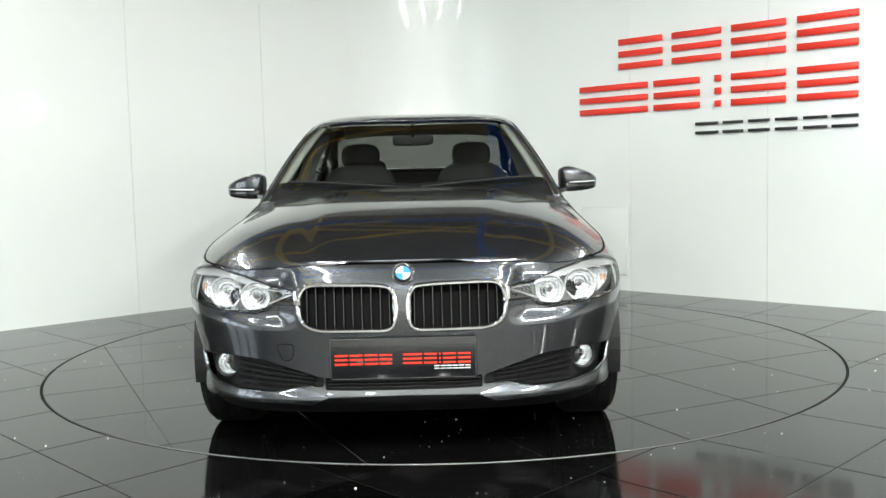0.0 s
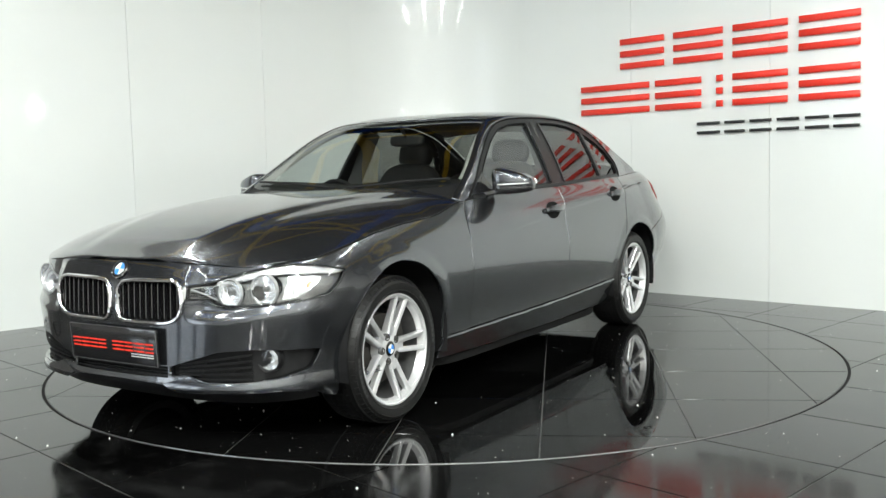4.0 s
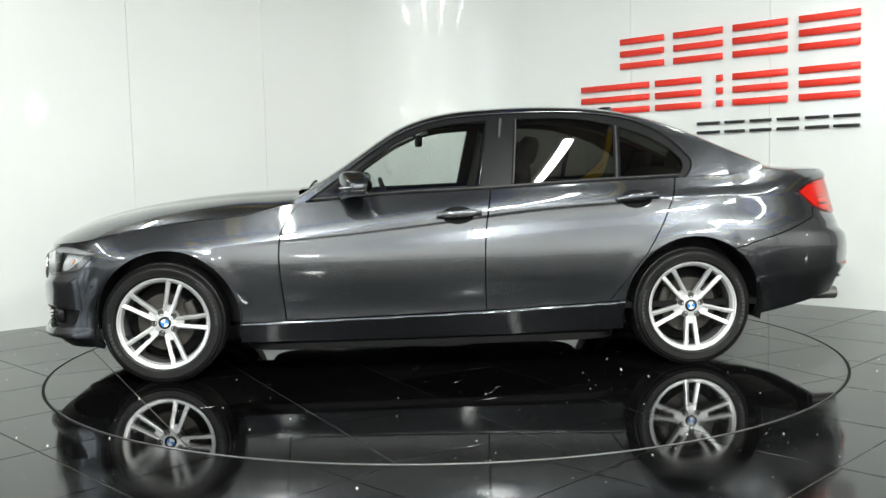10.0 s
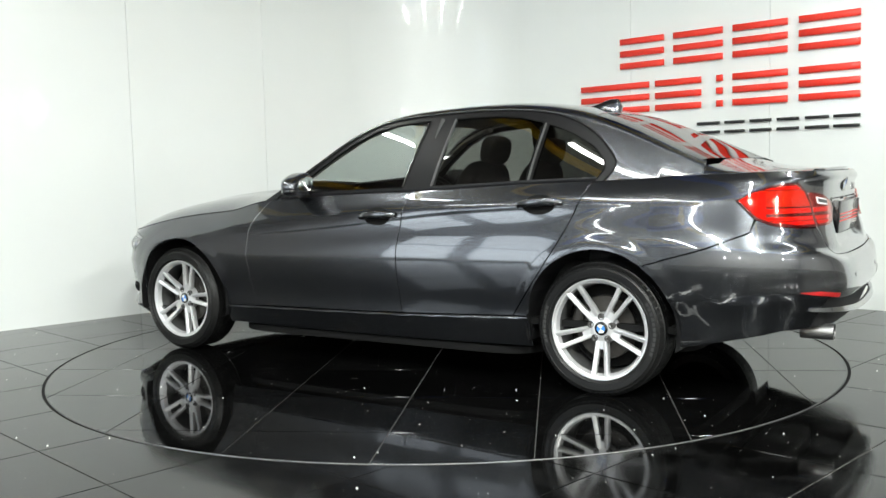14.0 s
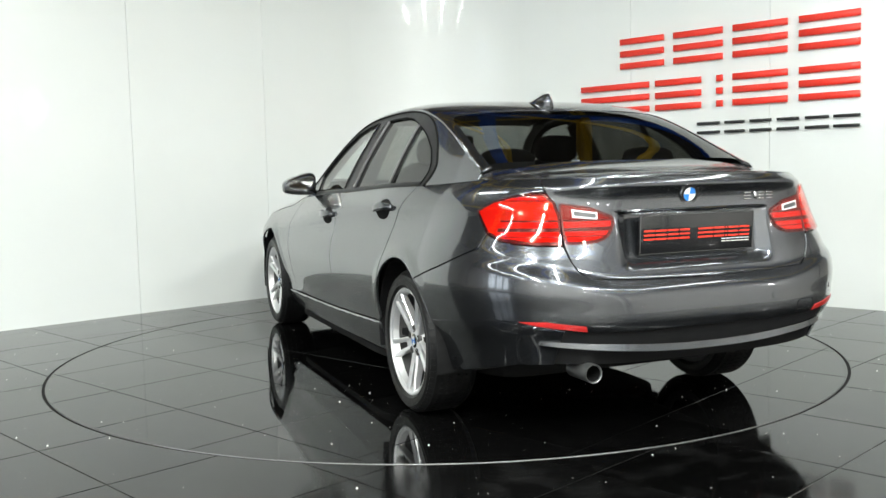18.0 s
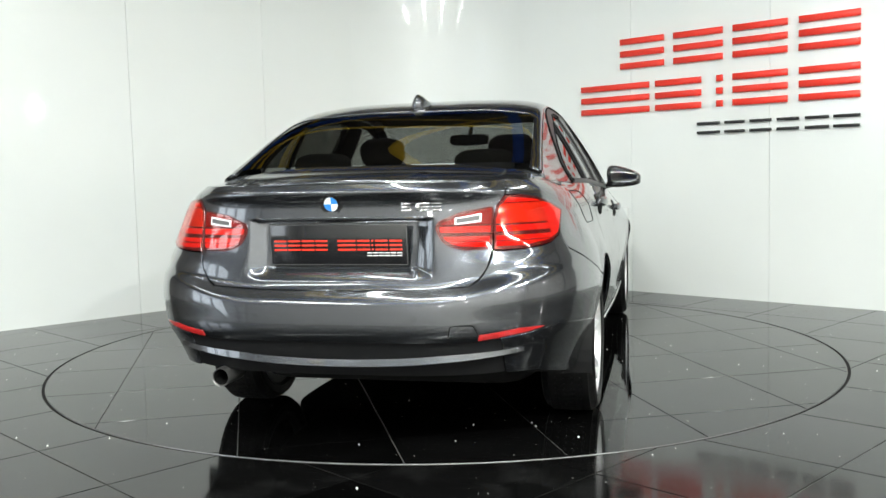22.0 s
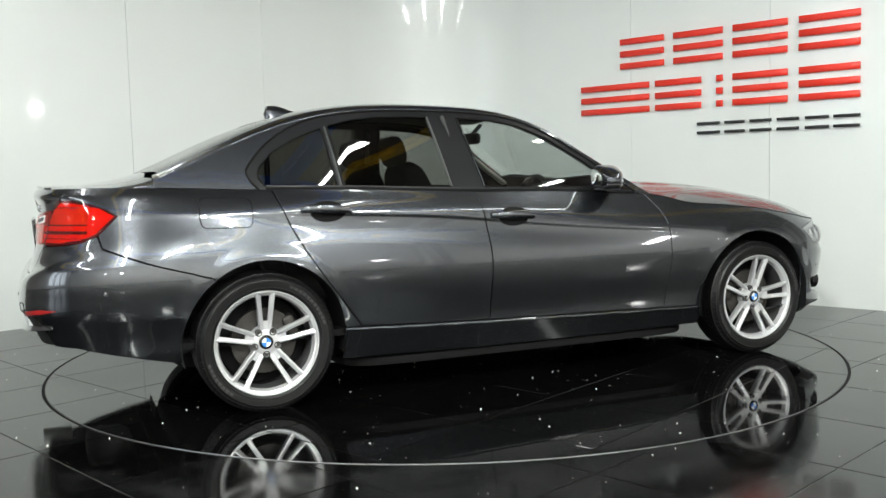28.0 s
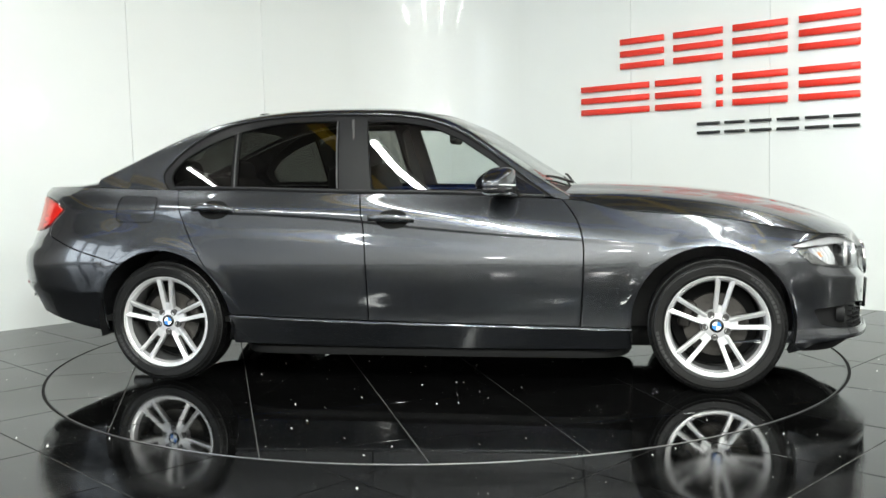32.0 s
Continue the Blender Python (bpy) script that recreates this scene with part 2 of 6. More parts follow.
class Line:
    """A smooth curve through (x, value) points, natural cubic."""

    def __init__(self, *pts):
        pts = sorted(pts)
        self.x, self.y = np.array([p[0] for p in pts], float), np.array([p[1] for p in pts], float)
        n, h = len(pts), np.diff(self.x)
        a, r = np.eye(n), np.zeros(n)
        for i in range(1, n - 1):
            a[i, i - 1], a[i, i], a[i, i + 1] = h[i - 1], 2 * (h[i - 1] + h[i]), h[i]
            r[i] = 6 * ((self.y[i + 1] - self.y[i]) / h[i] - (self.y[i] - self.y[i - 1]) / h[i - 1])
        self.m = np.linalg.solve(a, r)
        self.x, self.y, self.m, self.h = self.x.tolist(), self.y.tolist(), self.m.tolist(), h.tolist()

    def __call__(self, v):
        x = self.x
        v = min(max(v, x[0]), x[-1])
        i = 0
        while i < len(x) - 2 and v > x[i + 1]:
            i += 1
        h, a, b = self.h[i], x[i + 1] - v, v - x[i]
        m, y = self.m, self.y
        return (m[i] * a ** 3 + m[i + 1] * b ** 3) / (6 * h) + (y[i] / h - m[i] * h / 6) * a + (y[i + 1] / h - m[i + 1] * h / 6) * b


def cut(poly, axis, value, keep_less):
    out = []
    for i, p in enumerate(poly):
        q = poly[i - 1]
        pin, qin = (p[axis] <= value) == keep_less or p[axis] == value, (q[axis] <= value) == keep_less or q[axis] == value
        if pin != qin:
            t = (value - q[axis]) / (p[axis] - q[axis])
            r = [q[0] + t * (p[0] - q[0]), q[1] + t * (p[1] - q[1])]
            r[axis] = value
            out.append((r[0], r[1]))
        if pin:
            out.append(p)
    return out


def keyhole(outer, hole):
    """An outline with a hole in it: a list of outlines."""
    return (outer if isinstance(outer[0], list) else [outer]) + [hole]


def rounded(poly, r, n=5):
    """The outline with its corners rounded."""
    out, k = [], len(poly)
    for i in range(k):
        a, p, b = Vector(poly[i - 1]), Vector(poly[i]), Vector(poly[(i + 1) % k])
        d1, d2 = min(r, (a - p).length * 0.48), min(r, (b - p).length * 0.48)
        s, e = p + (a - p).normalized() * d1, p + (b - p).normalized() * d2
        for j in range(n + 1):
            t = j / n
            q = s * (1 - t) ** 2 + p * 2 * t * (1 - t) + e * t * t
            out.append((q.x, q.y))
    return out


def follow(outline, along):
    """The outline in finer steps, with its heights taken from the line."""
    out = []
    for p, q in zip(outline, outline[1:] + outline[:1]):
        n = max(1, math.ceil(abs(q[0] - p[0]) / 0.03))
        for k in range(n):
            u = p[0] + (q[0] - p[0]) * k / n
            out.append((u, p[1] + (q[1] - p[1]) * k / n - along(u)))
    return out


def patch(name, polys, fn, mat, du=0.02, dv=0.02, flange=0.012, lift=0.0, both=False, mirror=False, along=None):
    """The piece of the surface fn(u, v) within the outlines, with its edges turned in by flange. both: with its mirror image in the car's middle plane;
    mirror: that image alone; along: a line whose run the mesh's rows follow."""
    verts, norms, faces, index = [], [], [], {}
    if along:
        polys, skin = [[follow(p, along) for p in poly] if isinstance(poly[0], list) else follow(poly, along) for poly in polys], fn
        fn = lambda u, v: skin(u, v + along(u))

    def vert(u, v):
        key = (round(u, 5), round(v, 5))
        if key not in index:
            p = fn(u, v)
            e = 1e-3
            n = (fn(u + e, v) - fn(u - e, v)).cross(fn(u, v + e) - fn(u, v - e))
            n = n.normalized() if n.length > 1e-12 else Vector((0, 0, 1))
            if n.dot(p - Vector((p.x * 0.8, 0, 0.55))) < 0:
                n = -n
            index[key] = len(verts)
            verts.append(p + n * lift)
            norms.append(n)
        return index[key]

    for poly in polys:
        loops = poly if isinstance(poly[0], list) else [poly]
        edges = [(q, p) if q[0] < p[0] else (p, q) for loop in loops for q, p in zip(loop, loop[1:] + loop[:1]) if abs(q[0] - p[0]) > 1e-7]
        lo, hi = min(e[0][0] for e in edges), max(e[1][0] for e in edges)
        marks = sorted([p[0] for e in edges for p in e] + [k * du for k in range(math.ceil(lo / du), math.floor(hi / du) + 1)])
        stops = marks[:1]
        for k in marks[1:]:
            if k - stops[-1] > 4e-4:
                stops.append(k)
        stops[-1] = hi
        for ua, ub in zip(stops, stops[1:]):
            mid, rows = (ua + ub) / 2, []
            for e in edges:
                if e[0][0] < mid < e[1][0]:
                    g = (e[1][1] - e[0][1]) / (e[1][0] - e[0][0])
                    at = lambda u: e[0][1] + g * (min(max(u, e[0][0]), e[1][0]) - e[0][0])
                    rows.append((at(mid), at(ua), at(ub)))
            rows.sort()
            for low_row, high_row in zip(rows[::2], rows[1::2]):
                quad = [(ua, low_row[1]), (ub, low_row[2]), (ub, high_row[2]), (ua, high_row[1])]
                v0, v1 = min(low_row[1:]), max(high_row[1:])
                for iv in range(math.floor(v0 / dv), math.ceil(v1 / dv)):
                    cell = cut(cut(quad, 1, iv * dv, False), 1, (iv + 1) * dv, True)
                    if len(cell) < 3:
                        continue
                    ids = [vert(*p) for p in cell]
                    ids = [v for i, v in enumerate(ids) if v != ids[i - 1]]
                    if len(set(ids)) == len(ids) >= 3:
                        a, b, c = (verts[ids[k]] for k in (0, len(ids) // 3, 2 * len(ids) // 3))
                        faces.append(tuple(ids) if (b - a).cross(c - a).dot(norms[ids[0]]) >= 0 else tuple(ids[::-1]))
    if flange:
        count = {}
        for f in faces:
            for i in range(len(f)):
                count[(f[i - 1], f[i])] = 1
        low = {}
        for a, b in list(count):
            if (b, a) not in count:
                for k in (a, b):
                    if k not in low:
                        low[k] = len(verts)
                        verts.extend([verts[k], verts[k] - norms[k] * flange])
                        norms.extend([norms[k], norms[k]])
        for a, b in list(count):
            if (b, a) not in count:
                out = (verts[b] - verts[a]).cross(norms[a])
                out = out.normalized() if out.length > 1e-12 else norms[a]
                for k in (a, b):
                    norms[low[k]] = (norms[k] + out * 0.9).normalized()
                    norms[low[k] + 1] = out
                faces.append((low[b], low[a], low[a] + 1, low[b] + 1))
    if both or mirror:
        flip = [Vector((v.x, -v.y, v.z)) for v in verts], [Vector((n.x, -n.y, n.z)) for n in norms], [f[::-1] for f in faces]
        if mirror:
            verts, norms, faces = flip
        else:
            k = len(verts)
            verts, norms, faces = verts + flip[0], norms + flip[1], faces + [tuple(i + k for i in f) for f in flip[2]]
    return mesh_of(name, verts, faces, mat, True, norms)


# ---------------------------------------------------------------- the hall and the studio walls
def slab(name, x0, x1, y0, y1, z0, z1, mat, kind="structure", label="", category=""):
    ob = new(name, box_mesh(name, x1 - x0, y1 - y0, z1 - z0, mat))
    ob.location = ((x0 + x1) / 2, (y0 + y1) / 2, (z0 + z1) / 2)
    return tagged(ob, label, category, kind=kind)


HX, HY0, HY1 = 9.0, -10.5, 6.5
floor_ob = slab("floor", -HX, HX, HY0, HY1, -0.3, -0.06, INNER, label="black polished stone tile floor with pale joints", category="floor")
ceiling_ob = slab("ceiling", -HX, HX, HY0, HY1, CEILING, CEILING + 0.15, HALL_CEILING, label="dark sheet-metal hall ceiling", category="ceiling")
slab("wall_north", -HX - 0.2, HX + 0.2, HY1, HY1 + 0.2, -0.3, CEILING, HALL_WALL, label="plain beige hall wall", category="wall")
slab("wall_south", -HX - 0.2, HX + 0.2, HY0 - 0.2, HY0, -0.3, CEILING, HALL_PALE, label="plain pale hall wall", category="wall")
slab("wall_east", HX, HX + 0.2, HY0, HY1, -0.3, CEILING, HALL_EAST, label="plain beige hall wall", category="wall")
slab("wall_west", -HX - 0.2, -HX, HY0, HY1, -0.3, CEILING, HALL_WALL, label="plain beige hall wall", category="wall")

# studio wall: two straight runs of laminate sheets that meet in a rounded corner
APEX = Vector((-0.046, 4.0))
DIR_R, DIR_L = Vector((0.7328, -0.6805)), Vector((-0.7341, -0.6791))
CURVE_R, STUDIO_H = 1.15, 3.05
TANGENT = CURVE_R * math.tan((math.pi - DIR_R.angle(DIR_L)) / 2)
wall_right = tagged(new("wall_right"), "glossy white laminate studio wall in sheets", "wall", kind="structure")
wall_left = tagged(new("wall_left"), "glossy white laminate studio wall in sheets", "wall", kind="structure")
wall_corner = tagged(new("wall_corner"), "rounded corner of the glossy white studio wall", "wall", kind="structure")


def wall_sheet(parent, apex, way, inward, s0, s1):
    """One laminate sheet from s0 to s1 metres along the wall."""
    me = box_mesh("wall_sheet", s1 - s0 - 0.003, 0.018, STUDIO_H, LAMINATE)
    mid = apex + way * (s0 + s1) / 2 - inward * 0.009
    ang = math.atan2(way.y, way.x)
    part("wall_sheet", me, parent, m=pose(mid.x, mid.y, STUDIO_H / 2, 0, 0, math.degrees(ang)))
    back = apex + way * (s0 + s1) / 2 - inward * 0.030
    part("backing_board", box_mesh("backing_board", s1 - s0 + 0.02, 0.02, STUDIO_H, JOINT), parent, m=pose(back.x, back.y, STUDIO_H / 2, 0, 0, math.degrees(ang)))


IN_R, IN_L = Vector((-0.6805, -0.7328)), Vector((0.6791, -0.7341))
seams_r = [TANGENT] + [s for s in (2.255 + 0.03 + 1.222 * k for k in range(-3, 4)) if s > TANGENT + 0.05]
seams_l = [TANGENT] + [s for s in (3.257 + 1.222 * k for k in range(-3, 3)) if s > TANGENT + 0.05]
for parent, way, inward, seams in ((wall_right, DIR_R, IN_R, seams_r), (wall_left, DIR_L, IN_L, seams_l)):
    for a, b in zip(seams, seams[1:]):
        wall_sheet(parent, APEX, way, inward, a, b)
# corner sheet, bent
p0, p1 = APEX + DIR_L * TANGENT, APEX + DIR_R * TANGENT
centre = p0 + IN_L * CURVE_R
a0 = math.atan2(*(p0 - centre).yx)
a1 = math.atan2(*(p1 - centre).yx)
cv, cf = [], []
for i in range(41):
    a = a0 + (a1 - a0) * i / 40
    for r in (CURVE_R, CURVE_R + 0.018):
        for z in (0.0, STUDIO_H):
            cv.append((centre.x + r * math.cos(a), centre.y + r * math.sin(a), z))
for i in range(40):
    k = i * 4
    cf += [(k, k + 1, k + 5, k + 4), (k + 2, k + 6, k + 7, k + 3), (k + 1, k + 3, k + 7, k + 5), (k, k + 4, k + 6, k + 2)]
cm = mesh_of("wall_sheet", cv, cf, LAMINATE, True)
cm.set_sharp_from_angle(angle=radians(40))
part("wall_sheet", cm, wall_corner)

# ---------------------------------------------------------------- floor tiles and turntable
TILE, RING = 0.61, 2.2568


def tile_mesh(name, outline, mat, depth=0.02):
    k = len(outline)
    c = Vector((sum(p[0] for p in outline) / k, sum(p[1] for p in outline) / k))
    edge = 0.0012
    inner = []
    for p in outline:
        d = Vector(p) - c
        inner.append(Vector(p) - d.normalized() * edge)
    verts = [(p.x, p.y, 0.0) for p in inner] + [(p[0], p[1], -edge) for p in outline] + [(p[0], p[1], -depth) for p in outline]
    faces = [tuple(range(k))]
    for i in range(k):
        j = (i + 1) % k
        faces += [(i, k + i, k + j, j), (k + i, 2 * k + i, 2 * k + j, k + j)]
    return mesh_of(name, verts, faces, mat)


def dense(poly, n=8):
    return [(Vector(a) * (1 - i / n) + Vector(b) * i / n)[:] for a, b in zip(poly, poly[1:] + poly[:1]) for i in range(n)]


def ring_cut(poly, radius, outside):
    """A tile's outline cut along the ring."""
    pts, out, arc = dense(poly), [], []
    keep = lambda p: (math.hypot(*p) > radius) == outside
    for p, q in zip(pts, pts[1:] + pts[:1]):
        if keep(p):
            out.append(p)
        if keep(p) != keep(q):
            a, b = Vector(p), Vector(q)
            for _ in range(30):
                mid = (a + b) / 2
                a, b = (mid, b) if keep(mid) == keep(p) else (a, mid)
            out.append(a[:])
            arc.append((len(out) - 1, keep(p)))
    if len(arc) == 2:
        leave = next(i for i, k in arc if k)
        back = next(i for i, k in arc if not k)
        u, v = out[leave], out[back]
        t0, t1 = math.atan2(u[1], u[0]), math.atan2(v[1], v[0])
        t1 = t0 + (t1 - t0 + math.pi) % (2 * math.pi) - math.pi
        n = max(2, int(abs(t1 - t0) * radius / 0.02))
        mids = [(radius * math.cos(t0 + (t1 - t0) * i / n), radius * math.sin(t0 + (t1 - t0) * i / n)) for i in range(1, n)]
        out = out[: leave + 1] + mids + out[leave + 1:]
    slim = []
    for i, p in enumerate(out):
        a, b, c = Vector(out[i - 1]), Vector(p), Vector(out[(i + 1) % len(out)])
        d1, d2 = b - a, c - b
        if d1.length > 1e-5 and (d2.length < 1e-5 or abs(d1.normalized().cross(d2.normalized())) > 1e-4):
            slim.append(p)
    return slim


def grid_square(i, j, angle, off_u, off_v, gap):
    e = Vector((math.cos(angle), math.sin(angle)))
    f = Vector((-e.y, e.x))
    g = gap / 2
    c = [(i * TILE + off_u + g, j * TILE + off_v + g), ((i + 1) * TILE + off_u - g, j * TILE + off_v + g), ((i + 1) * TILE + off_u - g, (j + 1) * TILE + off_v - g), (i * TILE + off_u + g, (j + 1) * TILE + off_v - g)]
    return [(e * u + f * v)[:] for u, v in c]


def before_walls(p):
    q = Vector(p) - APEX
    return q.dot(IN_R) > 0.0 and q.dot(IN_L) > 0.0


def area_of(p):
    return abs(sum(p[i - 1][0] * p[i][1] - p[i][0] * p[i - 1][1] for i in range(len(p)))) / 2


GAP = 0.005
far_v, far_f = [], []
near_tiles = []
for i in range(-22, 23):
    for j in range(-22, 23):
        sq = grid_square(i, j, radians(-45), 2.067 - 4 * TILE, -0.105, GAP)
        c = Vector((sum(p[0] for p in sq) / 4, sum(p[1] for p in sq) / 4))
        if not (-HX < c.x < HX and HY0 < c.y < HY1):
            continue
        far = max(math.hypot(*p) for p in sq)
        if far < RING + 0.007:
            continue
        piece = sq if min(math.hypot(*p) for p in dense(sq)) > RING + 0.007 else ring_cut(sq, RING + 0.007, True)
        if len(piece) < 3 or area_of(piece) < 2e-4:
            continue
        if c.length < 4.4 and before_walls(c):
            near_tiles.append(piece)
        else:
            k = len(far_v)
            far_v += [(p[0], p[1], 0.0) for p in piece]
            far_f.append(tuple(range(k, k + len(piece))))
sub = slab("floor_bed", -HX, HX, HY0, HY1, -0.06, -0.004, GROUT)
sub.parent = floor_ob
sub.matrix_parent_inverse = floor_ob.matrix_world.inverted()
sub.location = (0, 0, -0.032)
sub.matrix_parent_inverse = Matrix.Translation((0, 2.0, 0.18))


def floor_piece(name, me):
    ob = part(name, me, floor_ob)
    ob.matrix_parent_inverse = Matrix.Translation((0, -(HY0 + HY1) / 2, 0.18))
    return ob


turntable = tagged(new("turntable"), "round vehicle turntable tiled in polished black stone", "turntable")


def build_tiles():
    for piece in near_tiles:
        floor_piece("tile", tile_mesh("tile", piece, WORN_STONE))
    rest = floor_piece("tile_field", mesh_of("tile_field", far_v, far_f, WORN_STONE))
    tagged(rest, kind="stuff")
    for i in range(-5, 5):
        for j in range(-5, 5):
            sq = grid_square(i, j, radians(25.3), 0.02, 0.0, 0.004)
            if min(math.hypot(*p) for p in sq) > RING - 0.012:
                continue
            piece = sq if max(math.hypot(*p) for p in sq) < RING - 0.012 else ring_cut(sq, RING - 0.012, False)
            if len(piece) > 2 and area_of(piece) > 2e-4:
                part("tile", tile_mesh("tile", piece, STONE), turntable)


def disc_bed():
    n = 160
    part("bed", mesh_of("bed", [(r * math.cos(2 * math.pi * i / n), r * math.sin(2 * math.pi * i / n), z) for i in range(n) for r, z in ((RING - 0.008, -0.003), (RING - 0.008, -0.05))] + [(0, 0, -0.003)],
                        [(2 * i, 2 * ((i + 1) % n), 2 * n) for i in range(n)] + [(2 * i, 2 * i + 1, 2 * ((i + 1) % n) + 1, 2 * ((i + 1) % n)) for i in range(n)], DARK_GROUT), turntable)
    rim = lathe("rim", [(RING - 0.0115, -0.05), (RING - 0.0115, -0.0008), (RING - 0.011, 0.0003), (RING - 0.009, 0.0003), (RING - 0.0085, -0.0008), (RING - 0.0085, -0.05)], STEEL_EDGE, 200)
    # flat black ring that stands for the dark depth of the gap
    gap = lathe("gap_ring", [(RING - 0.0085, -0.0032), (RING + 0.0075, -0.0032)], INNER, 200)
    ring_ob = tagged(new("turntable_gap", gap), "black gap round the turntable", "gap", kind="structure")
    ring_ob.matrix_world = pose(0, 0, 0, 90)
    part("rim", rim, turntable, "thin steel edge", m=pose(0, 0, 0, 90))


disc_bed()


def grit_mesh(seed, count, spread, keep):
    """Small chips of white grit that lie about on the stone."""
    rnd = random.Random(seed)
    v, f = [], []
    while count:
        x, y = rnd.uniform(-spread, spread), rnd.uniform(-spread, spread)
        if not keep(x, y):
            continue
        count -= 1
        r = 0.0011 + 0.0036 * rnd.random() ** 4
        k, a0, n = len(v), rnd.random() * 6.3, 5
        v += [(x + r * rnd.uniform(0.7, 1.3) * math.cos(a0 + 6.283 * i / n), y + r * rnd.uniform(0.7, 1.3) * math.sin(a0 + 6.283 * i / n), 0.0002) for i in range(n)]
        v.append((x, y, r * rnd.uniform(1.0, 1.9)))
        f += [(k + i, k + (i + 1) % n, k + n) for i in range(n)]
    return mesh_of("grit", v, f, GRAVEL)


tagged(part("grit", grit_mesh(3, 330, RING, lambda x, y: math.hypot(x, y) < RING - 0.03), turntable, "scattered white grit"), kind="stuff")
tagged(new("floor_grit", grit_mesh(8, 620, 4.6, lambda x, y: math.hypot(x, y) > RING + 0.03 and (x - APEX.x) * IN_R.x + (y - APEX.y) * IN_R.y > 0.1 and (x - APEX.x) * IN_L.x + (y - APEX.y) * IN_L.y > 0.1)), "tiny white grit scattered on black tiles", "grit", kind="stuff")

# ---------------------------------------------------------------- the sign on the right-hand wall, in plain bars
sign = tagged(new("wall_sign"), "raised red and black bar sign on a white wall", "sign")


def on_wall(s, z, lift):
    p = APEX + DIR_R * (2.231 + s) + IN_R * lift
    return pose(p.x, p.y, z, 0, 0, math.degrees(math.atan2(DIR_R.y, DIR_R.x)))


def sign_bars(s0, s1, z0, z1, mat, rows):
    for z, h in rows:
        part("bar", box_mesh("bar", s1 - s0, 0.016, h, mat, 0.0015, 1), sign, m=on_wall((s0 + s1) / 2, z0 + (z1 - z0) * z, 0.022))
        for s in (s0 + 0.06, s1 - 0.06) if s1 - s0 > 0.2 else ((s0 + s1) / 2,):
            part("spacer", box_mesh("spacer", 0.012, 0.016, 0.012, STEEL_EDGE), sign, m=on_wall(s, z0 + (z1 - z0) * z, 0.006))


THREE = ((0.1, 0.05), (0.5, 0.05), (0.9, 0.05))
for s0, s1 in ((-0.037, 0.381), (0.47, 0.901), (0.986, 1.422), (1.508, 1.952)):
    sign_bars(s0, s1, 1.905, 2.16, SIGN_RED, THREE)
for s0, s1 in ((-0.44, 0.242), (0.30, 0.716), (0.848, 0.901), (0.986, 1.424), (1.511, 1.953)):
    sign_bars(s0, s1, 1.535, 1.785, SIGN_RED, THREE)
for s0, s1 in ((0.681, 0.877), (0.916, 1.085), (1.127, 1.299), (1.343, 1.513), (1.559, 1.735), (1.767, 1.956)):
    sign_bars(s0, s1, 1.325, 1.42, SIGN_BLACK, ((0.12, 0.022), (0.88, 0.022)))

# a small flush hatch low on the same wall, behind the car
hatch = tagged(new("wall_hatch"), "small white flush hatch low on the studio wall", "hatch", kind="structure")
hp = APEX + DIR_R * 2.021 + IN_R * 0.004
hatch.matrix_world = pose(hp.x, hp.y, 0.431, 0, 0, math.degrees(math.atan2(DIR_R.y, DIR_R.x)))
part("hatch_door", box_mesh("hatch_door", 0.445, 0.014, 0.58, LAMINATE, 0.002, 2), hatch)
for sx in (-0.2265, 0.2265):
    part("hatch_frame", box_mesh("hatch_frame", 0.006, 0.010, 0.594, JOINT), hatch, m=pose(sx, 0, 0))
for sz in (-0.294, 0.294):
    part("hatch_frame", box_mesh("hatch_frame", 0.447, 0.010, 0.006, JOINT), hatch, m=pose(0, 0, sz))

# ---------------------------------------------------------------- hall steel and lamps
for lx, ly in LAMP_ROWS:
    lamp = tagged(new("ceiling_light"), "long white strip light hung under the ceiling", "light", "strip lights")
    lamp.location = (lx, ly, CEILING - 0.55)
    part("housing", box_mesh("housing", lamp_wide(ly) + 0.04, 3.04, 0.08, BADGE_WHITE, 0.01, 2), lamp)
    part("diffuser", box_mesh("diffuser", lamp_wide(ly), 3.0, 0.02, DIFFUSER, 0.004, 1), lamp, m=pose(0, 0, -0.049))
    # added glowing strip, lights the roof steel mirrored in glass and bonnet
    part("added_uplight", box_mesh("added_uplight", 0.08, 2.9, 0.02, ADDED_UPLIGHT, 0.004, 1), lamp, m=pose(0, 0, 0.049))
    for sx in (-1.2, 1.2):
        part("hanger", tube("hanger", [(0, sx, 0.04), (0, sx, 0.55)], 0.008, DARK_METAL), lamp)


def i_beam(name, length, depth, width, mat):
    bm = bmesh.new()
    for sx, sz, z in ((width, 0.014, depth / 2 - 0.007), (width, 0.014, -depth / 2 + 0.007), (0.01, depth - 0.028, 0)):
        r = bmesh.ops.create_cube(bm, size=1)
        bmesh.ops.scale(bm, vec=(length, sx, sz), verts=r["verts"])
        bmesh.ops.translate(bm, vec=(0, 0, z), verts=r["verts"])
    me = bpy.data.meshes.new(name)
    bm.to_mesh(me)
    bm.free()
    me.materials.append(mat)
    return me


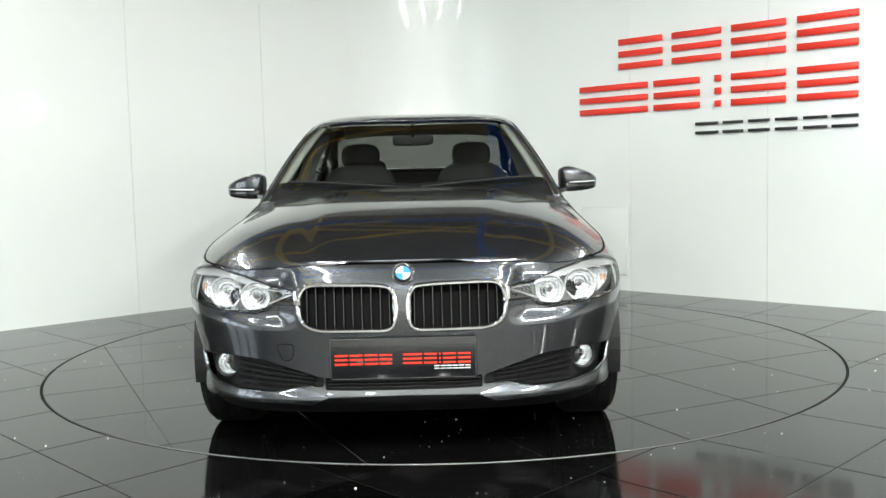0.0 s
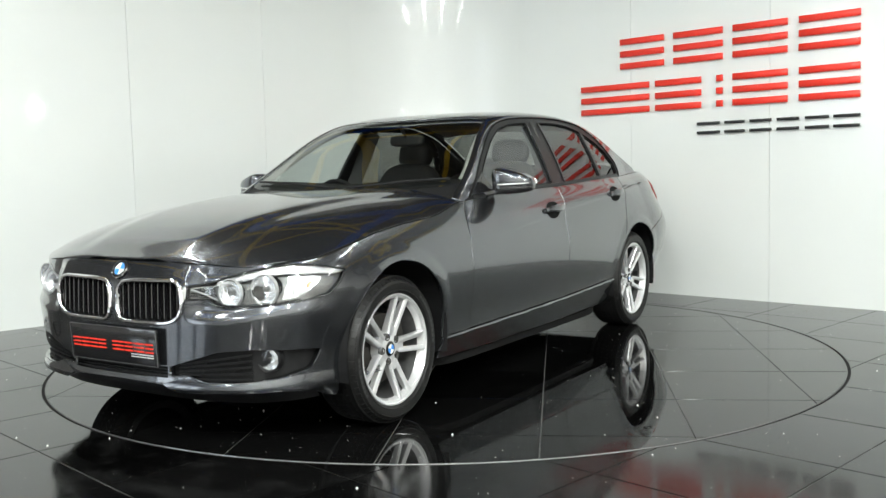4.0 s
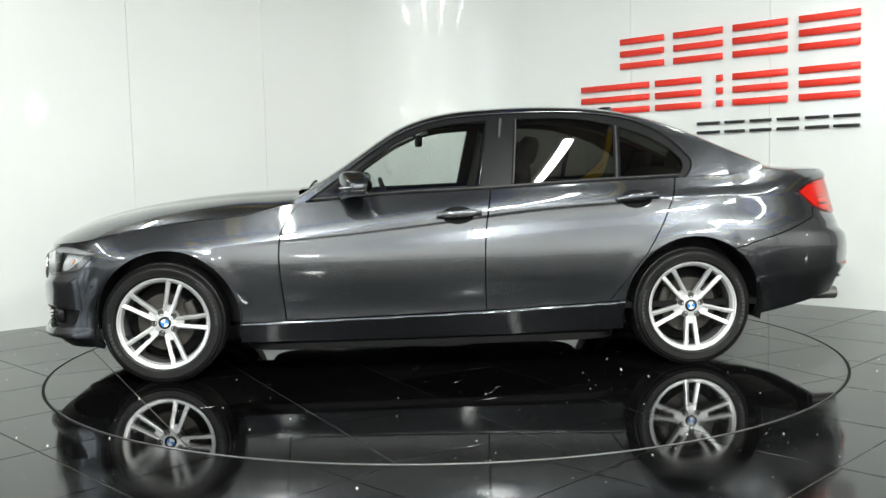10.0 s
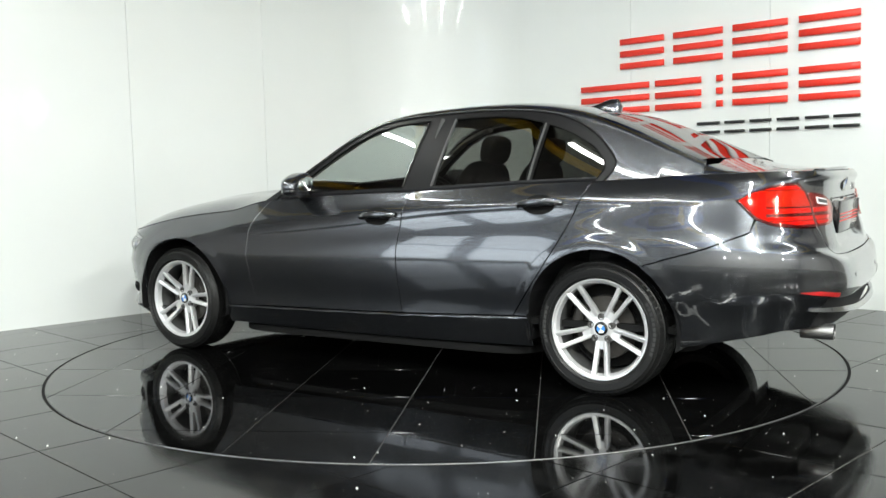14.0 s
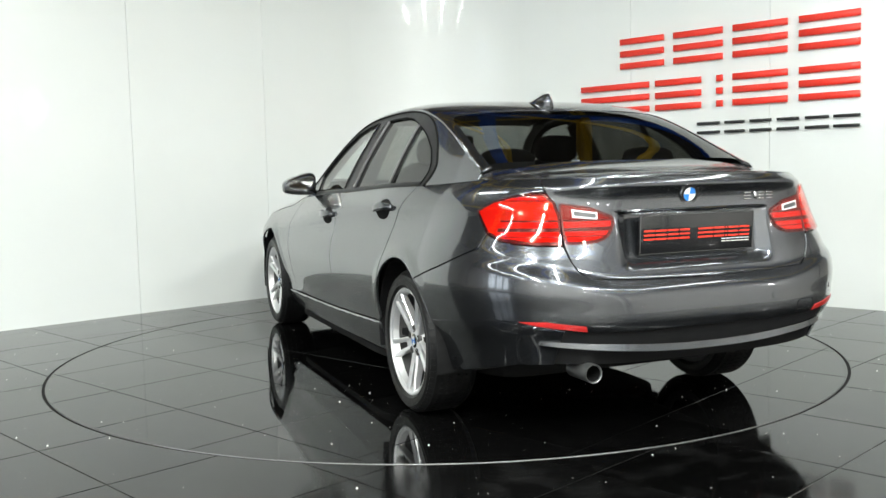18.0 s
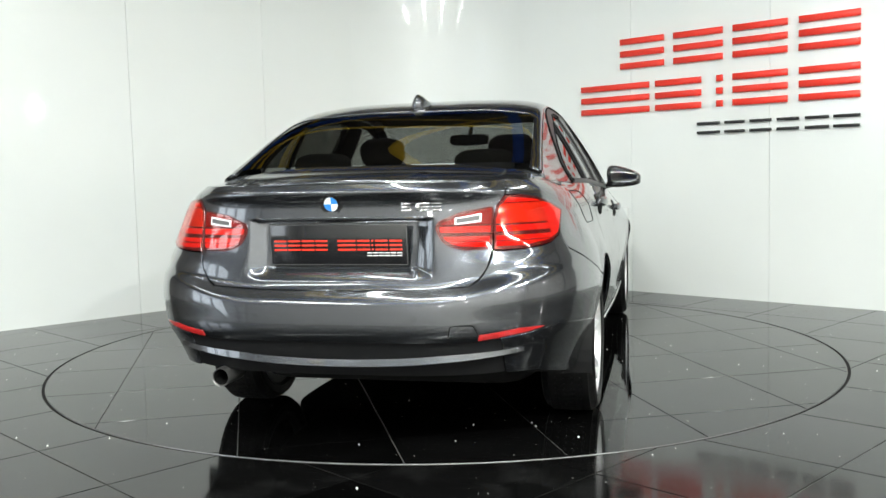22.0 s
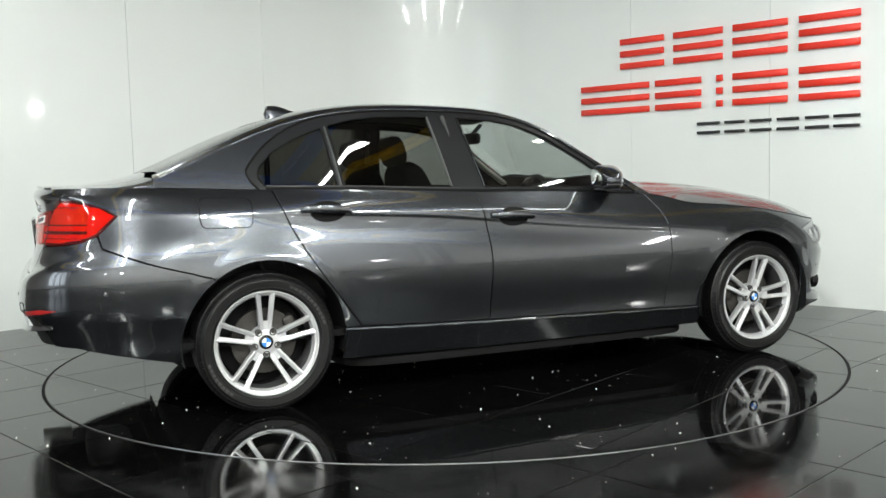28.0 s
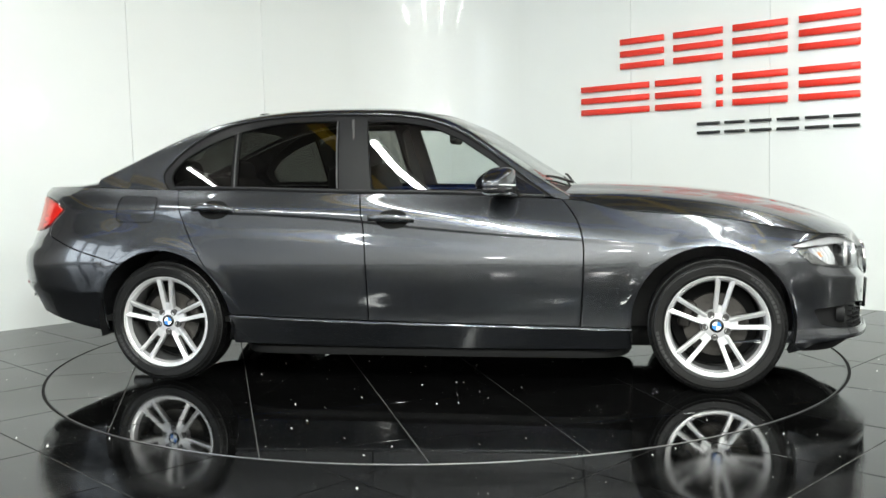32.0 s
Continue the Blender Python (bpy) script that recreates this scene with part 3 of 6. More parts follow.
for y in (-8.5, -4.5, 4.6):
    tagged(new("roof_beam", i_beam("roof_beam", 2 * HX, 0.42, 0.2, BLUE_STEEL)), "blue painted steel roof beam", "beam", "roof beams").location = (0, y, CEILING - 0.21)
tagged(new("ridge_beam", i_beam("ridge_beam", 9.0, 0.36, 0.26, BLUE_STEEL)), "deep blue painted steel ridge beam", "beam").matrix_world = pose(0.75, 0.0, CEILING - 0.62, 0, 0, 90)
for (x0, y0), (x1, y1) in (((-3.2, -0.6), (1.6, 3.9)), ((3.8, -0.6), (-1.4, 3.9)), ((-2.6, 2.9), (2.8, 1.2)), ((-4.4, 1.4), (-0.6, 4.2)), ((4.8, 1.0), (1.2, 4.2))):
    tagged(new("roof_brace", tube("roof_brace", [(x0, y0, CEILING - 0.9), (x1, y1, CEILING - 0.45)], 0.05, YELLOW_STEEL)), "yellow painted steel roof brace", "brace", "roof braces")
for x in (-6.5, -2.2, 2.2, 6.5):
    tagged(new("roof_purlin", i_beam("roof_purlin", HY1 - HY0, 0.22, 0.1, YELLOW_STEEL)), "yellow painted steel roof purlin", "beam", "roof purlins").matrix_world = pose(x, (HY0 + HY1) / 2, CEILING - 0.12, 0, 0, 90)
for x, y, turn in ((-2.85, HY0, 0), (-1.2, HY0, 0), (4.95, HY0, 0), (6.4, HY0, 0), (7.9, HY0, 0), (HX, -5.0, 90)):
    spot = tagged(new("wall_light"), "small bright round wall light", "light", "wall lights")
    spot.matrix_world = pose(x, y, 2.7 if turn == 0 else 2.55, 0, 0, turn)
    part("base", lathe("base", [(0.0, 0.001), (0.16, 0.001), (0.16, 0.05), (0.13, 0.06)], DARK_METAL, 32), spot)
    part("lens", lathe("lens", [(0.132, 0.055), (0.1, 0.075), (0.05, 0.085), (0.0, 0.088)], SPOT_GLOW, 32), spot)
# rows of daylight windows in the hall's side walls, seen in the car's paint
PANES = [(-HX + 0.02, -8.6 + 1.6 * k, 2.4, 3.8, DAYLIGHT, "tall daylight window in the hall wall") for k in range(3)]
for k, (x, y0, z, h, glowing, words) in enumerate(PANES):
    win = tagged(new("window_%d" % (k + 1)), words, "window", kind="structure")
    wide = 1.3 if x < 0 else 1.45
    win.location = (x, y0 + wide / 2, z)
    part("pane", box_mesh("pane", 0.02, wide - 0.1, h, glowing), win)
    for zz in (-h / 2, 0.18 * h, h / 2):
        part("window_frame", box_mesh("window_frame", 0.06, wide, 0.07, DARK_METAL), win, m=pose(0, 0, zz))
    for yy in (-1, 1):
        part("window_frame", box_mesh("window_frame", 0.056, 0.06, h + 0.07, DARK_METAL), win, m=pose(0, yy * wide / 2, 0))
for x, y in ((-7.5, -8.5), (7.5, -8.5), (-7.5, -0.8), (7.5, -0.8)):
    tagged(new("steel_column", i_beam("steel_column", CEILING - 0.42, 0.26, 0.26, GREY_STEEL)), "grey painted steel column on the hall floor", "column", "steel columns").matrix_world = pose(x, y, (CEILING - 0.42) / 2, 0, 90, 0)


# ---------------------------------------------------------------- the car: surfaces. x forward, y to its left, metres from the middle of the wheelbase
AXIS = (-0.106, 0.151)
car = tagged(new("car"), "dark grey metallic four-door saloon with silver alloy wheels", "car")
HOME = pose(-AXIS[0], -AXIS[1], 0)


def bit(name, me, parent=None, label=""):
    """A part of the car; parent: the part that carries it."""
    return part(name, me, parent or car, label, None if parent else HOME)


XF, XR, FRONT_N, FRONT_M, REAR_N, REAR_M, STRETCH = 1.45, -1.65, 3.0, 3.3, 4.4, 2.6, 0.8
HALF = Line((1.45, 0.885), (0.9, 0.893), (0.3, 0.902), (-0.3, 0.905), (-0.9, 0.903), (-1.4, 0.898), (-1.65, 0.89))
LOW = Line((0.15, -0.092), (0.2, -0.074), (0.28, -0.048), (0.32, -0.043), (0.36, -0.039), (0.40, -0.033), (0.44, -0.025), (0.5, -0.013), (0.57, -0.003), (0.625, 0.0), (0.70, -0.009), (0.78, -0.025), (0.85, -0.036), (0.95, -0.040), (1.1, -0.040))
CREASE = Line((2.1, 0.64), (1.6, 0.675), (1.2, 0.706), (0.8, 0.744), (0.476, 0.768), (0.183, 0.794), (-0.113, 0.824), (-0.411, 0.858), (-0.7, 0.883), (-1.0, 0.900), (-1.314, 0.911), (-1.7, 0.919), (-2.08, 0.924), (-2.4, 0.925))
UP_SOFT = Line((-0.5, 0.0), (-0.22, 0.0), (-0.08, 0.003), (0.0, 0.003), (0.05, -0.009), (0.12, -0.041), (0.18, -0.079), (0.3, -0.154))
UP = Line((-0.5, 0.0), (-0.3, 0.0), (-0.14, 0.0), (-0.05, 0.0), (0.0, 0.001), (0.03, -0.001), (0.07, -0.012), (0.12, -0.040), (0.18, -0.079), (0.3, -0.154))
REAR_IN = Line((0.3, 0.0), (0.5, 0.005), (0.62, 0.013), (0.7, 0.015), (0.76, 0.012), (0.865, -0.015), (0.96, -0.058), (1.0, -0.080), (1.06, -0.126))
BELT_IN = Line((2.2, 0.0), (0.3, 0.0), (-0.2, 0.010), (-0.6, 0.026), (-0.9, 0.034), (-1.2, 0.034), (-1.5, 0.020), (-1.8, 0.004), (-2.0, 0.0), (-2.4, 0.0))
NOSE = Line((0.15, 2.03), (0.2, 2.112), (0.235, 2.156), (0.255, 2.170), (0.285, 2.166), (0.33, 2.163), (0.45, 2.165), (0.55, 2.166), (0.62, 2.163), (0.655, 2.158), (0.672, 2.151), (0.69, 2.141), (0.71, 2.1285), (0.74, 2.107), (0.78, 2.05), (0.9, 1.86))
TAIL = Line((0.2, 2.26), (0.3, 2.34), (0.4, 2.388), (0.46, 2.416), (0.495, 2.436), (0.515, 2.440), (0.55, 2.439), (0.59, 2.434), (0.615, 2.428), (0.632, 2.418), (0.645, 2.404), (0.66, 2.389), (0.69, 2.377), (0.75, 2.362), (0.85, 2.343), (0.93, 2.332), (0.965, 2.332), (0.985, 2.340), (0.998, 2.348), (1.008, 2.350), (1.022, 2.344), (1.05, 2.326))
RIM_T = Line((2.16, 0.748), (2.1, 0.744), (2.06, 0.732), (2.03, 0.727), (2.0, 0.731), (1.97, 0.738), (1.92, 0.742), (1.87, 0.746), (1.8, 0.756), (1.72, 0.773), (1.6, 0.796), (1.485, 0.817), (1.36, 0.834), (1.23, 0.848), (1.1, 0.859), (0.96, 0.874), (0.87, 0.896), (0.75, 0.922), (0.6, 0.932), (0.28, 0.952), (-0.33, 0.972), (-1.0, 1.002), (-1.36, 1.012), (-1.6, 1.022), (-1.85, 1.034), (-2.1, 1.04), (-2.4, 1.036))
HOOD_Z = Line((2.13, 0.744), (2.05, 0.776), (1.95, 0.815), (1.85, 0.850), (1.75, 0.878), (1.55, 0.919), (1.3, 0.953), (1.0, 0.978), (0.6, 0.99))
ROOF_Z = Line((0.75, 0.945), (0.6, 1.04), (0.4, 1.172), (0.16, 1.328), (-0.04, 1.40), (-0.335, 1.434), (-0.667, 1.441), (-1.0, 1.418), (-1.235, 1.366), (-1.505, 1.264), (-1.778, 1.14), (-1.9, 1.088))
BOOT_Z = Line((-1.75, 1.152), (-1.85, 1.109), (-1.95, 1.080), (-2.05, 1.064), (-2.2, 1.053), (-2.29, 1.054), (-2.4, 1.046))
DROP = Line((0.75, 0.03), (0.4, 0.04), (0.1, 0.046), (-0.3, 0.050), (-0.9, 0.050), (-1.2, 0.050), (-1.5, 0.047), (-1.7, 0.044), (-1.9, 0.042))
ARCH = ((1.380, 0.332, 0.370), (-1.405, 0.331, 0.370))


def smooth(a, b, v):
    t = min(max((v - a) / (b - a), 0.0), 1.0)
    return t * t * (3 - 2 * t)


def half_width(x, z):
    y = HALF(min(max(x, XR), XF)) + LOW(z)
    k = smooth(0.15, 1.1, x)
    d = z - CREASE(x)
    y += UP(d) * (1 - k) + UP_SOFT(d) * k
    if -0.15 < d < 0:
        y -= 0.0048 * smooth(0.0, -0.024, d) * smooth(-0.15, -0.03, d) * (1 - smooth(0.7, 1.3, x)) * (0.3 + 0.7 * smooth(-1.7, -0.9, x))
    y -= 0.20 * max(0.0, 0.475 - z) * smooth(-1.46, -1.86, x)
    y += REAR_IN(z) * smooth(-0.95, -1.85, x)
    b = RIM_T(x)
    y -= BELT_IN(x) * smooth(b - 0.12, b, z)
    for ax, az, ar in ARCH:
        d = math.hypot(x - ax, z - az) - ar
        if d < 0.08 and z > 0.36:
            y += 0.0055 * (1 - smooth(0.012, 0.080, d)) * smooth(0.36, 0.5, z)
    return y


def side_at(u, z):
    """The body's side, nose and tail as one skin: u is x along the flanks and runs round the corners beyond."""
    if u > XF:
        f = max(math.pi / 2 - (u - XF) / STRETCH, -0.05)
        s = -1 if f < 0 else 1
        f = abs(f)
        x = XF + (NOSE(z) - XF) * math.cos(f) ** (2 / FRONT_M)
        y = half_width(x, z) * math.sin(f) ** (2 / FRONT_N)
        fold = 0.513 + 0.034 * smooth(0.52, 0.80, y)
        shelf = smooth(fold - 0.004, fold + 0.062, z) * smooth(0.37, 0.46, y) * smooth(0.76, 0.68, z) * smooth(1.5, 0.9, f)
        return Vector((x - 0.027 * shelf, s * y, z))
    if u < XR:
        f = max(math.pi / 2 - (XR - u) / STRETCH, -0.05)
        s = -1 if f < 0 else 1
        f = abs(f)
        rise = 0.075 * smooth(0.30, 0.84, HALF(XR) * math.sin(f) ** (2 / REAR_N)) * smooth(0.55, 0.62, z) * smooth(0.84, 0.74, z)
        x = XR - (TAIL(z - rise) + XR) * math.cos(f) ** (2 / REAR_M)
        y = half_width(x, z) * math.sin(f) ** (2 / REAR_N)
        well = smooth(0.365, 0.285, y) * smooth(0.685, 0.735, z) * smooth(0.914, 0.900, z)
        return Vector((x + 0.030 * well, s * y, z))
    return Vector((u, half_width(u, z), z))


U_NOSE, U_TAIL = XF + STRETCH * math.pi / 2, XR - STRETCH * math.pi / 2


def at_x(x, z):
    """Outline point of the skin at x on the flank."""
    if x > XF:
        return (XF + STRETCH * (math.pi / 2 - math.acos(min(1.0, ((x - XF) / (NOSE(z) - XF)) ** (FRONT_M / 2)))), z)
    if x < XR:
        return (XR - STRETCH * (math.pi / 2 - math.acos(min(1.0, ((XR - x) / (TAIL(z) + XR)) ** (REAR_M / 2)))), z)
    return (x, z)


def find_f(y, z, n, place):
    lo, hi = 0.0, math.pi / 2
    for _ in range(40):
        mid = (lo + hi) / 2
        lo, hi = (mid, hi) if place(mid) < y else (lo, mid)
    return lo


def at_nose(y, z):
    return (XF + STRETCH * (math.pi / 2 - find_f(y, z, FRONT_N, lambda f: side_at(XF + STRETCH * (math.pi / 2 - f), z).y)), z)


def at_tail(y, z):
    return (XR - STRETCH * (math.pi / 2 - find_f(y, z, REAR_N, lambda f: side_at(XR - STRETCH * (math.pi / 2 - f), z).y)), z)


def rim_height(u):
    """Where the skin ends at bonnet, windows and boot lid."""
    x = u
    for _ in range(6):
        x = side_at(u, RIM_T(x)).x
    return RIM_T(x)


def house_at(x, z):
    """The window side above the belt line."""
    b = RIM_T(x)
    d = z - b
    y = half_width(x, b)
    if x < XR:
        y *= (1 - ((XR - x) / (TAIL(b) + XR)) ** REAR_M) ** (1 / REAR_N)
    return Vector((x, y - 0.43 * d - 0.34 * d * d, z))


def edge_of(x, centre, drop):
    ze = max(centre - drop, RIM_T(x))
    if x > XF or x < XR:
        n, m, e, k = (FRONT_N, FRONT_M, NOSE(ze) - XF, x - XF) if x > XF else (REAR_N, REAR_M, TAIL(ze) + XR, XR - x)
        return half_width(x, ze) * max(0.0, 1 - min(1.0, (k / e)) ** m) ** (1 / n), ze
    return house_at(x, ze).y, ze


def hood_at(x, v):
    c = HOOD_Z(x)
    ye, ze = edge_of(x, ze_drop := RIM_T(x), 0.0)
    y = ye * v
    z = ze + (c - ze) * (1 - abs(v) ** 4.6)
    yc = 0.27 + 0.20 * (2.1 - x) / 1.4
    return Vector((x, y, z + 0.011 * (1 - smooth(yc - 0.02, yc + 0.11, abs(y))) * smooth(2.12, 1.95, x) * smooth(0.55, 0.68, x)))


def boot_at(x, v):
    c = BOOT_Z(x)
    ye, ze = edge_of(x, RIM_T(x), 0.0)
    a = min(abs(v), 1.0)
    k = smooth(-1.84, -2.08, x)
    return Vector((x, ye * v, ze + (c - ze) * ((1 - k) * (1 - a ** 3) ** 0.5 + k * (1 - a ** 2.6))))


def roof_at(x, v):
    c = ROOF_Z(x)
    ze = max(c - DROP(x), RIM_T(x))
    ye = house_at(x, ze).y
    if abs(v) > 1:
        return Vector((x, math.copysign(ye * (0.6 + 0.4 * abs(v)), v), ze - (abs(v) - 1) * ye))
    return Vector((x, ye * v, ze + (c - ze) * (1 - abs(v) ** (3.4 + 1.6 * smooth(-0.9, -1.5, x))) ** 0.5))


def lerp_line(pts, n=10):
    """Points along a smooth curve through pts, by their first coordinate."""
    c = Line(*pts)
    x0, x1 = pts[0][0], pts[-1][0]
    return [(x0 + (x1 - x0) * i / n, c(x0 + (x1 - x0) * i / n)) for i in range(n + 1)]


def arc_pts(k, a0, a1, n=22, extra=0.0):
    ax, az, ar = ARCH[k]
    return [at_x(ax + (ar + extra) * math.cos(radians(a0 + (a1 - a0) * i / n)), az + (ar + extra) * math.sin(radians(a0 + (a1 - a0) * i / n))) for i in range(n + 1)]


def rim_run(u0, u1, n=24, under=0.0):
    return [(u0 + (u1 - u0) * i / n, rim_height(u0 + (u1 - u0) * i / n) - under) for i in range(n + 1)]


G = 0.0036
# shut lines of the doors, as x over z
GAP1 = Line((0.28, 0.766), (0.4, 0.776), (0.53, 0.786), (0.7, 0.791), (0.8, 0.772), (0.9, 0.71), (0.95, 0.665))
GAP2 = Line((0.28, -0.289), (0.4, -0.287), (0.55, -0.284), (0.73, -0.291), (0.88, -0.312), (1.0, -0.335))
GAP3 = Line((0.36, -0.955), (0.45, -1.02), (0.52, -1.074), (0.7, -1.198), (0.88, -1.292), (1.02, -1.342))
SILL = Line((1.1, 0.305), (0.7, 0.314), (-0.3, 0.335), (-1.1, 0.365))


def vertical(line, z0, z1, dx, n=14):
    return [at_x(line(z0 + (z1 - z0) * i / n) + dx, z0 + (z1 - z0) * i / n) for i in range(n + 1)]


def sill_run(x0, x1, dz, n=8):
    return [(x0 + (x1 - x0) * i / n, SILL(x0 + (x1 - x0) * i / n) + dz) for i in range(n + 1)]


# outlines on the left flank
top1, top2, top3 = RIM_T(0.68) - 0.001, RIM_T(-0.33) - 0.001, RIM_T(-1.338) - 0.001
z1, z2, z3 = SILL(0.767), SILL(-0.289), SILL(-0.965)
FRONT_DOOR = vertical(GAP1, z1 + G, top1, -G) + rim_run(0.675, -0.33, 20)[1:-1] + vertical(GAP2, top2, z2 + G, G) + sill_run(-0.28, 0.76, G)[1:-1]
arch_z = 0.43
REAR_DOOR = vertical(GAP2, z2 + G, top2, -G) + rim_run(-0.338, -1.33, 20)[1:-1] + vertical(GAP3, top3, z3 + 0.004, G) + sill_run(-0.96, -0.295, G)[1:-1]
TAIL_LAMP = [at_x(-2.02, 0.917), at_x(-2.075, 0.951), at_x(-2.14, 0.973), at_x(-2.2, 0.985), at_tail(0.60, 0.985), at_tail(0.575, 0.95), at_tail(0.565, 0.9), at_tail(0.572, 0.795), at_tail(0.66, 0.797), at_tail(0.72, 0.803), at_x(-2.16, 0.812), at_x(-2.10, 0.84)]
SILL_PANEL = [(1.012, 0.2), (1.012, SILL(1.012) - 0.004)] + sill_run(1.0, -1.03, -0.004, 12)[1:-1] + [(-1.035, SILL(-1.035) - 0.004), (-1.035, 0.205), (-0.3, 0.195), (0.5, 0.195)]


def sill_at(u, z):
    """The sill: a crisp upper edge, then a face that leans in towards the floor."""
    top = SILL(u)
    d = max(top - z, 0.0)
    return Vector((u, half_width(u, top) + 0.013 - 0.012 * max(0.0, 1 - d / 0.012) - 0.42 * d, z))
# ---------------------------------------------------------------- the car: panels
LAMP_TOP = [at_nose(0.393, 0.653), at_nose(0.5, 0.676), at_nose(0.6, 0.706), at_nose(0.69, 0.728), at_x(1.93, 0.734), at_x(1.86, 0.728), at_x(1.80, 0.716), at_x(1.735, 0.70)]
LAMP_LOW = [at_x(1.735, 0.70), at_x(1.78, 0.655), at_x(1.835, 0.612), at_nose(0.787, 0.592), at_nose(0.71, 0.582), at_nose(0.614, 0.574), at_nose(0.548, 0.569), at_nose(0.50, 0.582), at_nose(0.472, 0.604), at_nose(0.393, 0.604)]
HEAD_LAMP = LAMP_TOP + LAMP_LOW[1:]
fender_front = [at_x(1.610, 0.634), at_x(1.650, 0.660), at_x(1.692, 0.684), at_x(1.732, 0.702)]
FENDER = vertical(GAP1, top1, z1, G) + [(0.85, SILL(0.85)), (0.95, SILL(0.95)), (1.008, SILL(1.008))] + arc_pts(0, 182, 53.5, 30) + fender_front + [at_x(1.80, 0.720), at_x(1.86, 0.732), at_x(1.925, 0.7375)] + rim_run(at_x(1.927, 0.741)[0], 0.69, 30, 0.002)
KIDNEY = [at_nose(y, z) for y, z in rounded([(0.024, 0.660), (0.024, 0.507), (0.32, 0.509), (0.376, 0.548), (0.376, 0.642), (0.345, 0.675), (0.1, 0.671)], 0.05, 7)]
FOG_HOLE = [at_nose(y, z) for y, z in rounded([(0.812, 0.400), (0.64, 0.412), (0.52, 0.402), (0.39, 0.364), (0.293, 0.334), (0.293, 0.300), (0.385, 0.304), (0.43, 0.290), (0.476, 0.282), (0.61, 0.283), (0.728, 0.298), (0.788, 0.322)], 0.014)]
low = lambda pts, d: [(u, z - d) for u, z in pts]
NOSE_PANEL = fender_front + low(LAMP_LOW[1:-1], 0.004) + [at_nose(0.389, 0.600), at_nose(0.389, 0.657)] + [(u, z + 0.004) for u, z in LAMP_TOP[1:4]] + rim_run(at_nose(0.692, 0.735)[0], U_NOSE, 24, 0.002) + [(U_NOSE, 0.6), (U_NOSE, 0.5), (U_NOSE, 0.335), at_nose(0.2, 0.335), at_nose(0.286, 0.334), at_nose(0.286, 0.290), at_nose(0.15, 0.287), (U_NOSE, 0.287), (U_NOSE, 0.268), at_nose(0.26, 0.263), at_nose(0.328, 0.243), at_nose(0.52, 0.240), at_nose(0.706, 0.240), at_x(1.85, 0.226), at_x(1.78, 0.196), at_x(1.735, 0.185)] + arc_pts(0, -21, 52.5, 20)
QUARTER_LINE = [(-1.628, 0.6265)] + lerp_line([(-1.650, 0.637), (-1.75, 0.668), (-1.9, 0.714), (-2.08, 0.782)], 6)
QUARTER = vertical(GAP3, z3 + 0.003, top3, -G) + rim_run(-1.345, at_tail(0.605, 1.03)[0], 30, 0.002) + [at_tail(0.605, 0.99), at_x(-2.2, 0.989), at_x(-2.14, 0.977), at_x(-2.075, 0.955), at_x(-2.012, 0.917), at_x(-2.095, 0.836)] + [at_x(x, z + G) for x, z in QUARTER_LINE[::-1]] + arc_pts(1, 127, 6.8, 24) + [(-1.03, SILL(-1.03) + 0.001)]
VALANCE_EDGE = [at_tail(0.3, 0.470), at_tail(0.5, 0.477), at_tail(0.6, 0.489), at_tail(0.70, 0.504), at_tail(0.76, 0.517), at_x(-2.2, 0.522), at_x(-2.0, 0.502), at_x(-1.84, 0.480)]
TAIL_PANEL = [at_x(x, z - G) for x, z in QUARTER_LINE] + [at_x(-2.104, 0.831), at_x(-2.16, 0.808), at_tail(0.72, 0.797), at_tail(0.66, 0.791), at_tail(0.57, 0.787), at_tail(0.552, 0.73), at_tail(0.525, 0.69), at_tail(0.49, 0.668), at_tail(0.3, 0.656), (U_TAIL, 0.652), (U_TAIL, 0.55), (U_TAIL, 0.472)] + VALANCE_EDGE + [(u, z) for u, z in arc_pts(1, 158, 128, 8)[:-1]]
VALANCE = [(u, z - 0.003) for u, z in VALANCE_EDGE[2:]] + arc_pts(1, 158.5, 191, 10) + [at_x(-1.772, 0.256), at_x(-1.79, 0.256), at_x(-2.0, 0.30), at_x(-2.2, 0.345), at_tail(0.604, 0.350)]
LID_FACE = [(U_TAIL, 0.657), at_tail(0.3, 0.660), at_tail(0.485, 0.672), at_tail(0.52, 0.694), at_tail(0.547, 0.732), at_tail(0.562, 0.79), at_tail(0.562, 0.9), at_tail(0.572, 0.95), at_tail(0.598, 0.99), at_tail(0.60, 1.028)] + rim_run(at_tail(0.595, 1.03)[0], U_TAIL, 16, 0.001)
LID_LAMP = rounded([at_tail(0.362, 0.865), at_tail(0.368, 0.895), at_tail(0.45, 0.93), at_tail(0.562, 0.948), at_tail(0.560, 0.797), at_tail(0.45, 0.796), at_tail(0.395, 0.815)], 0.02)
DIFFUSER_R = [(U_TAIL, 0.466), at_tail(0.3, 0.467), at_tail(0.5, 0.473), at_tail(0.6, 0.484), at_tail(0.60, 0.350), at_tail(0.4, 0.340), (U_TAIL, 0.335)]
STRIP_R = [(U_TAIL, 0.409), at_tail(0.2, 0.414), at_tail(0.394, 0.427), at_tail(0.55, 0.438), at_tail(0.672, 0.447), at_tail(0.672, 0.432), at_tail(0.55, 0.418), at_tail(0.394, 0.403), at_tail(0.2, 0.389), (U_TAIL, 0.385)]
U_ALL = dict(du=0.02, dv=0.02)


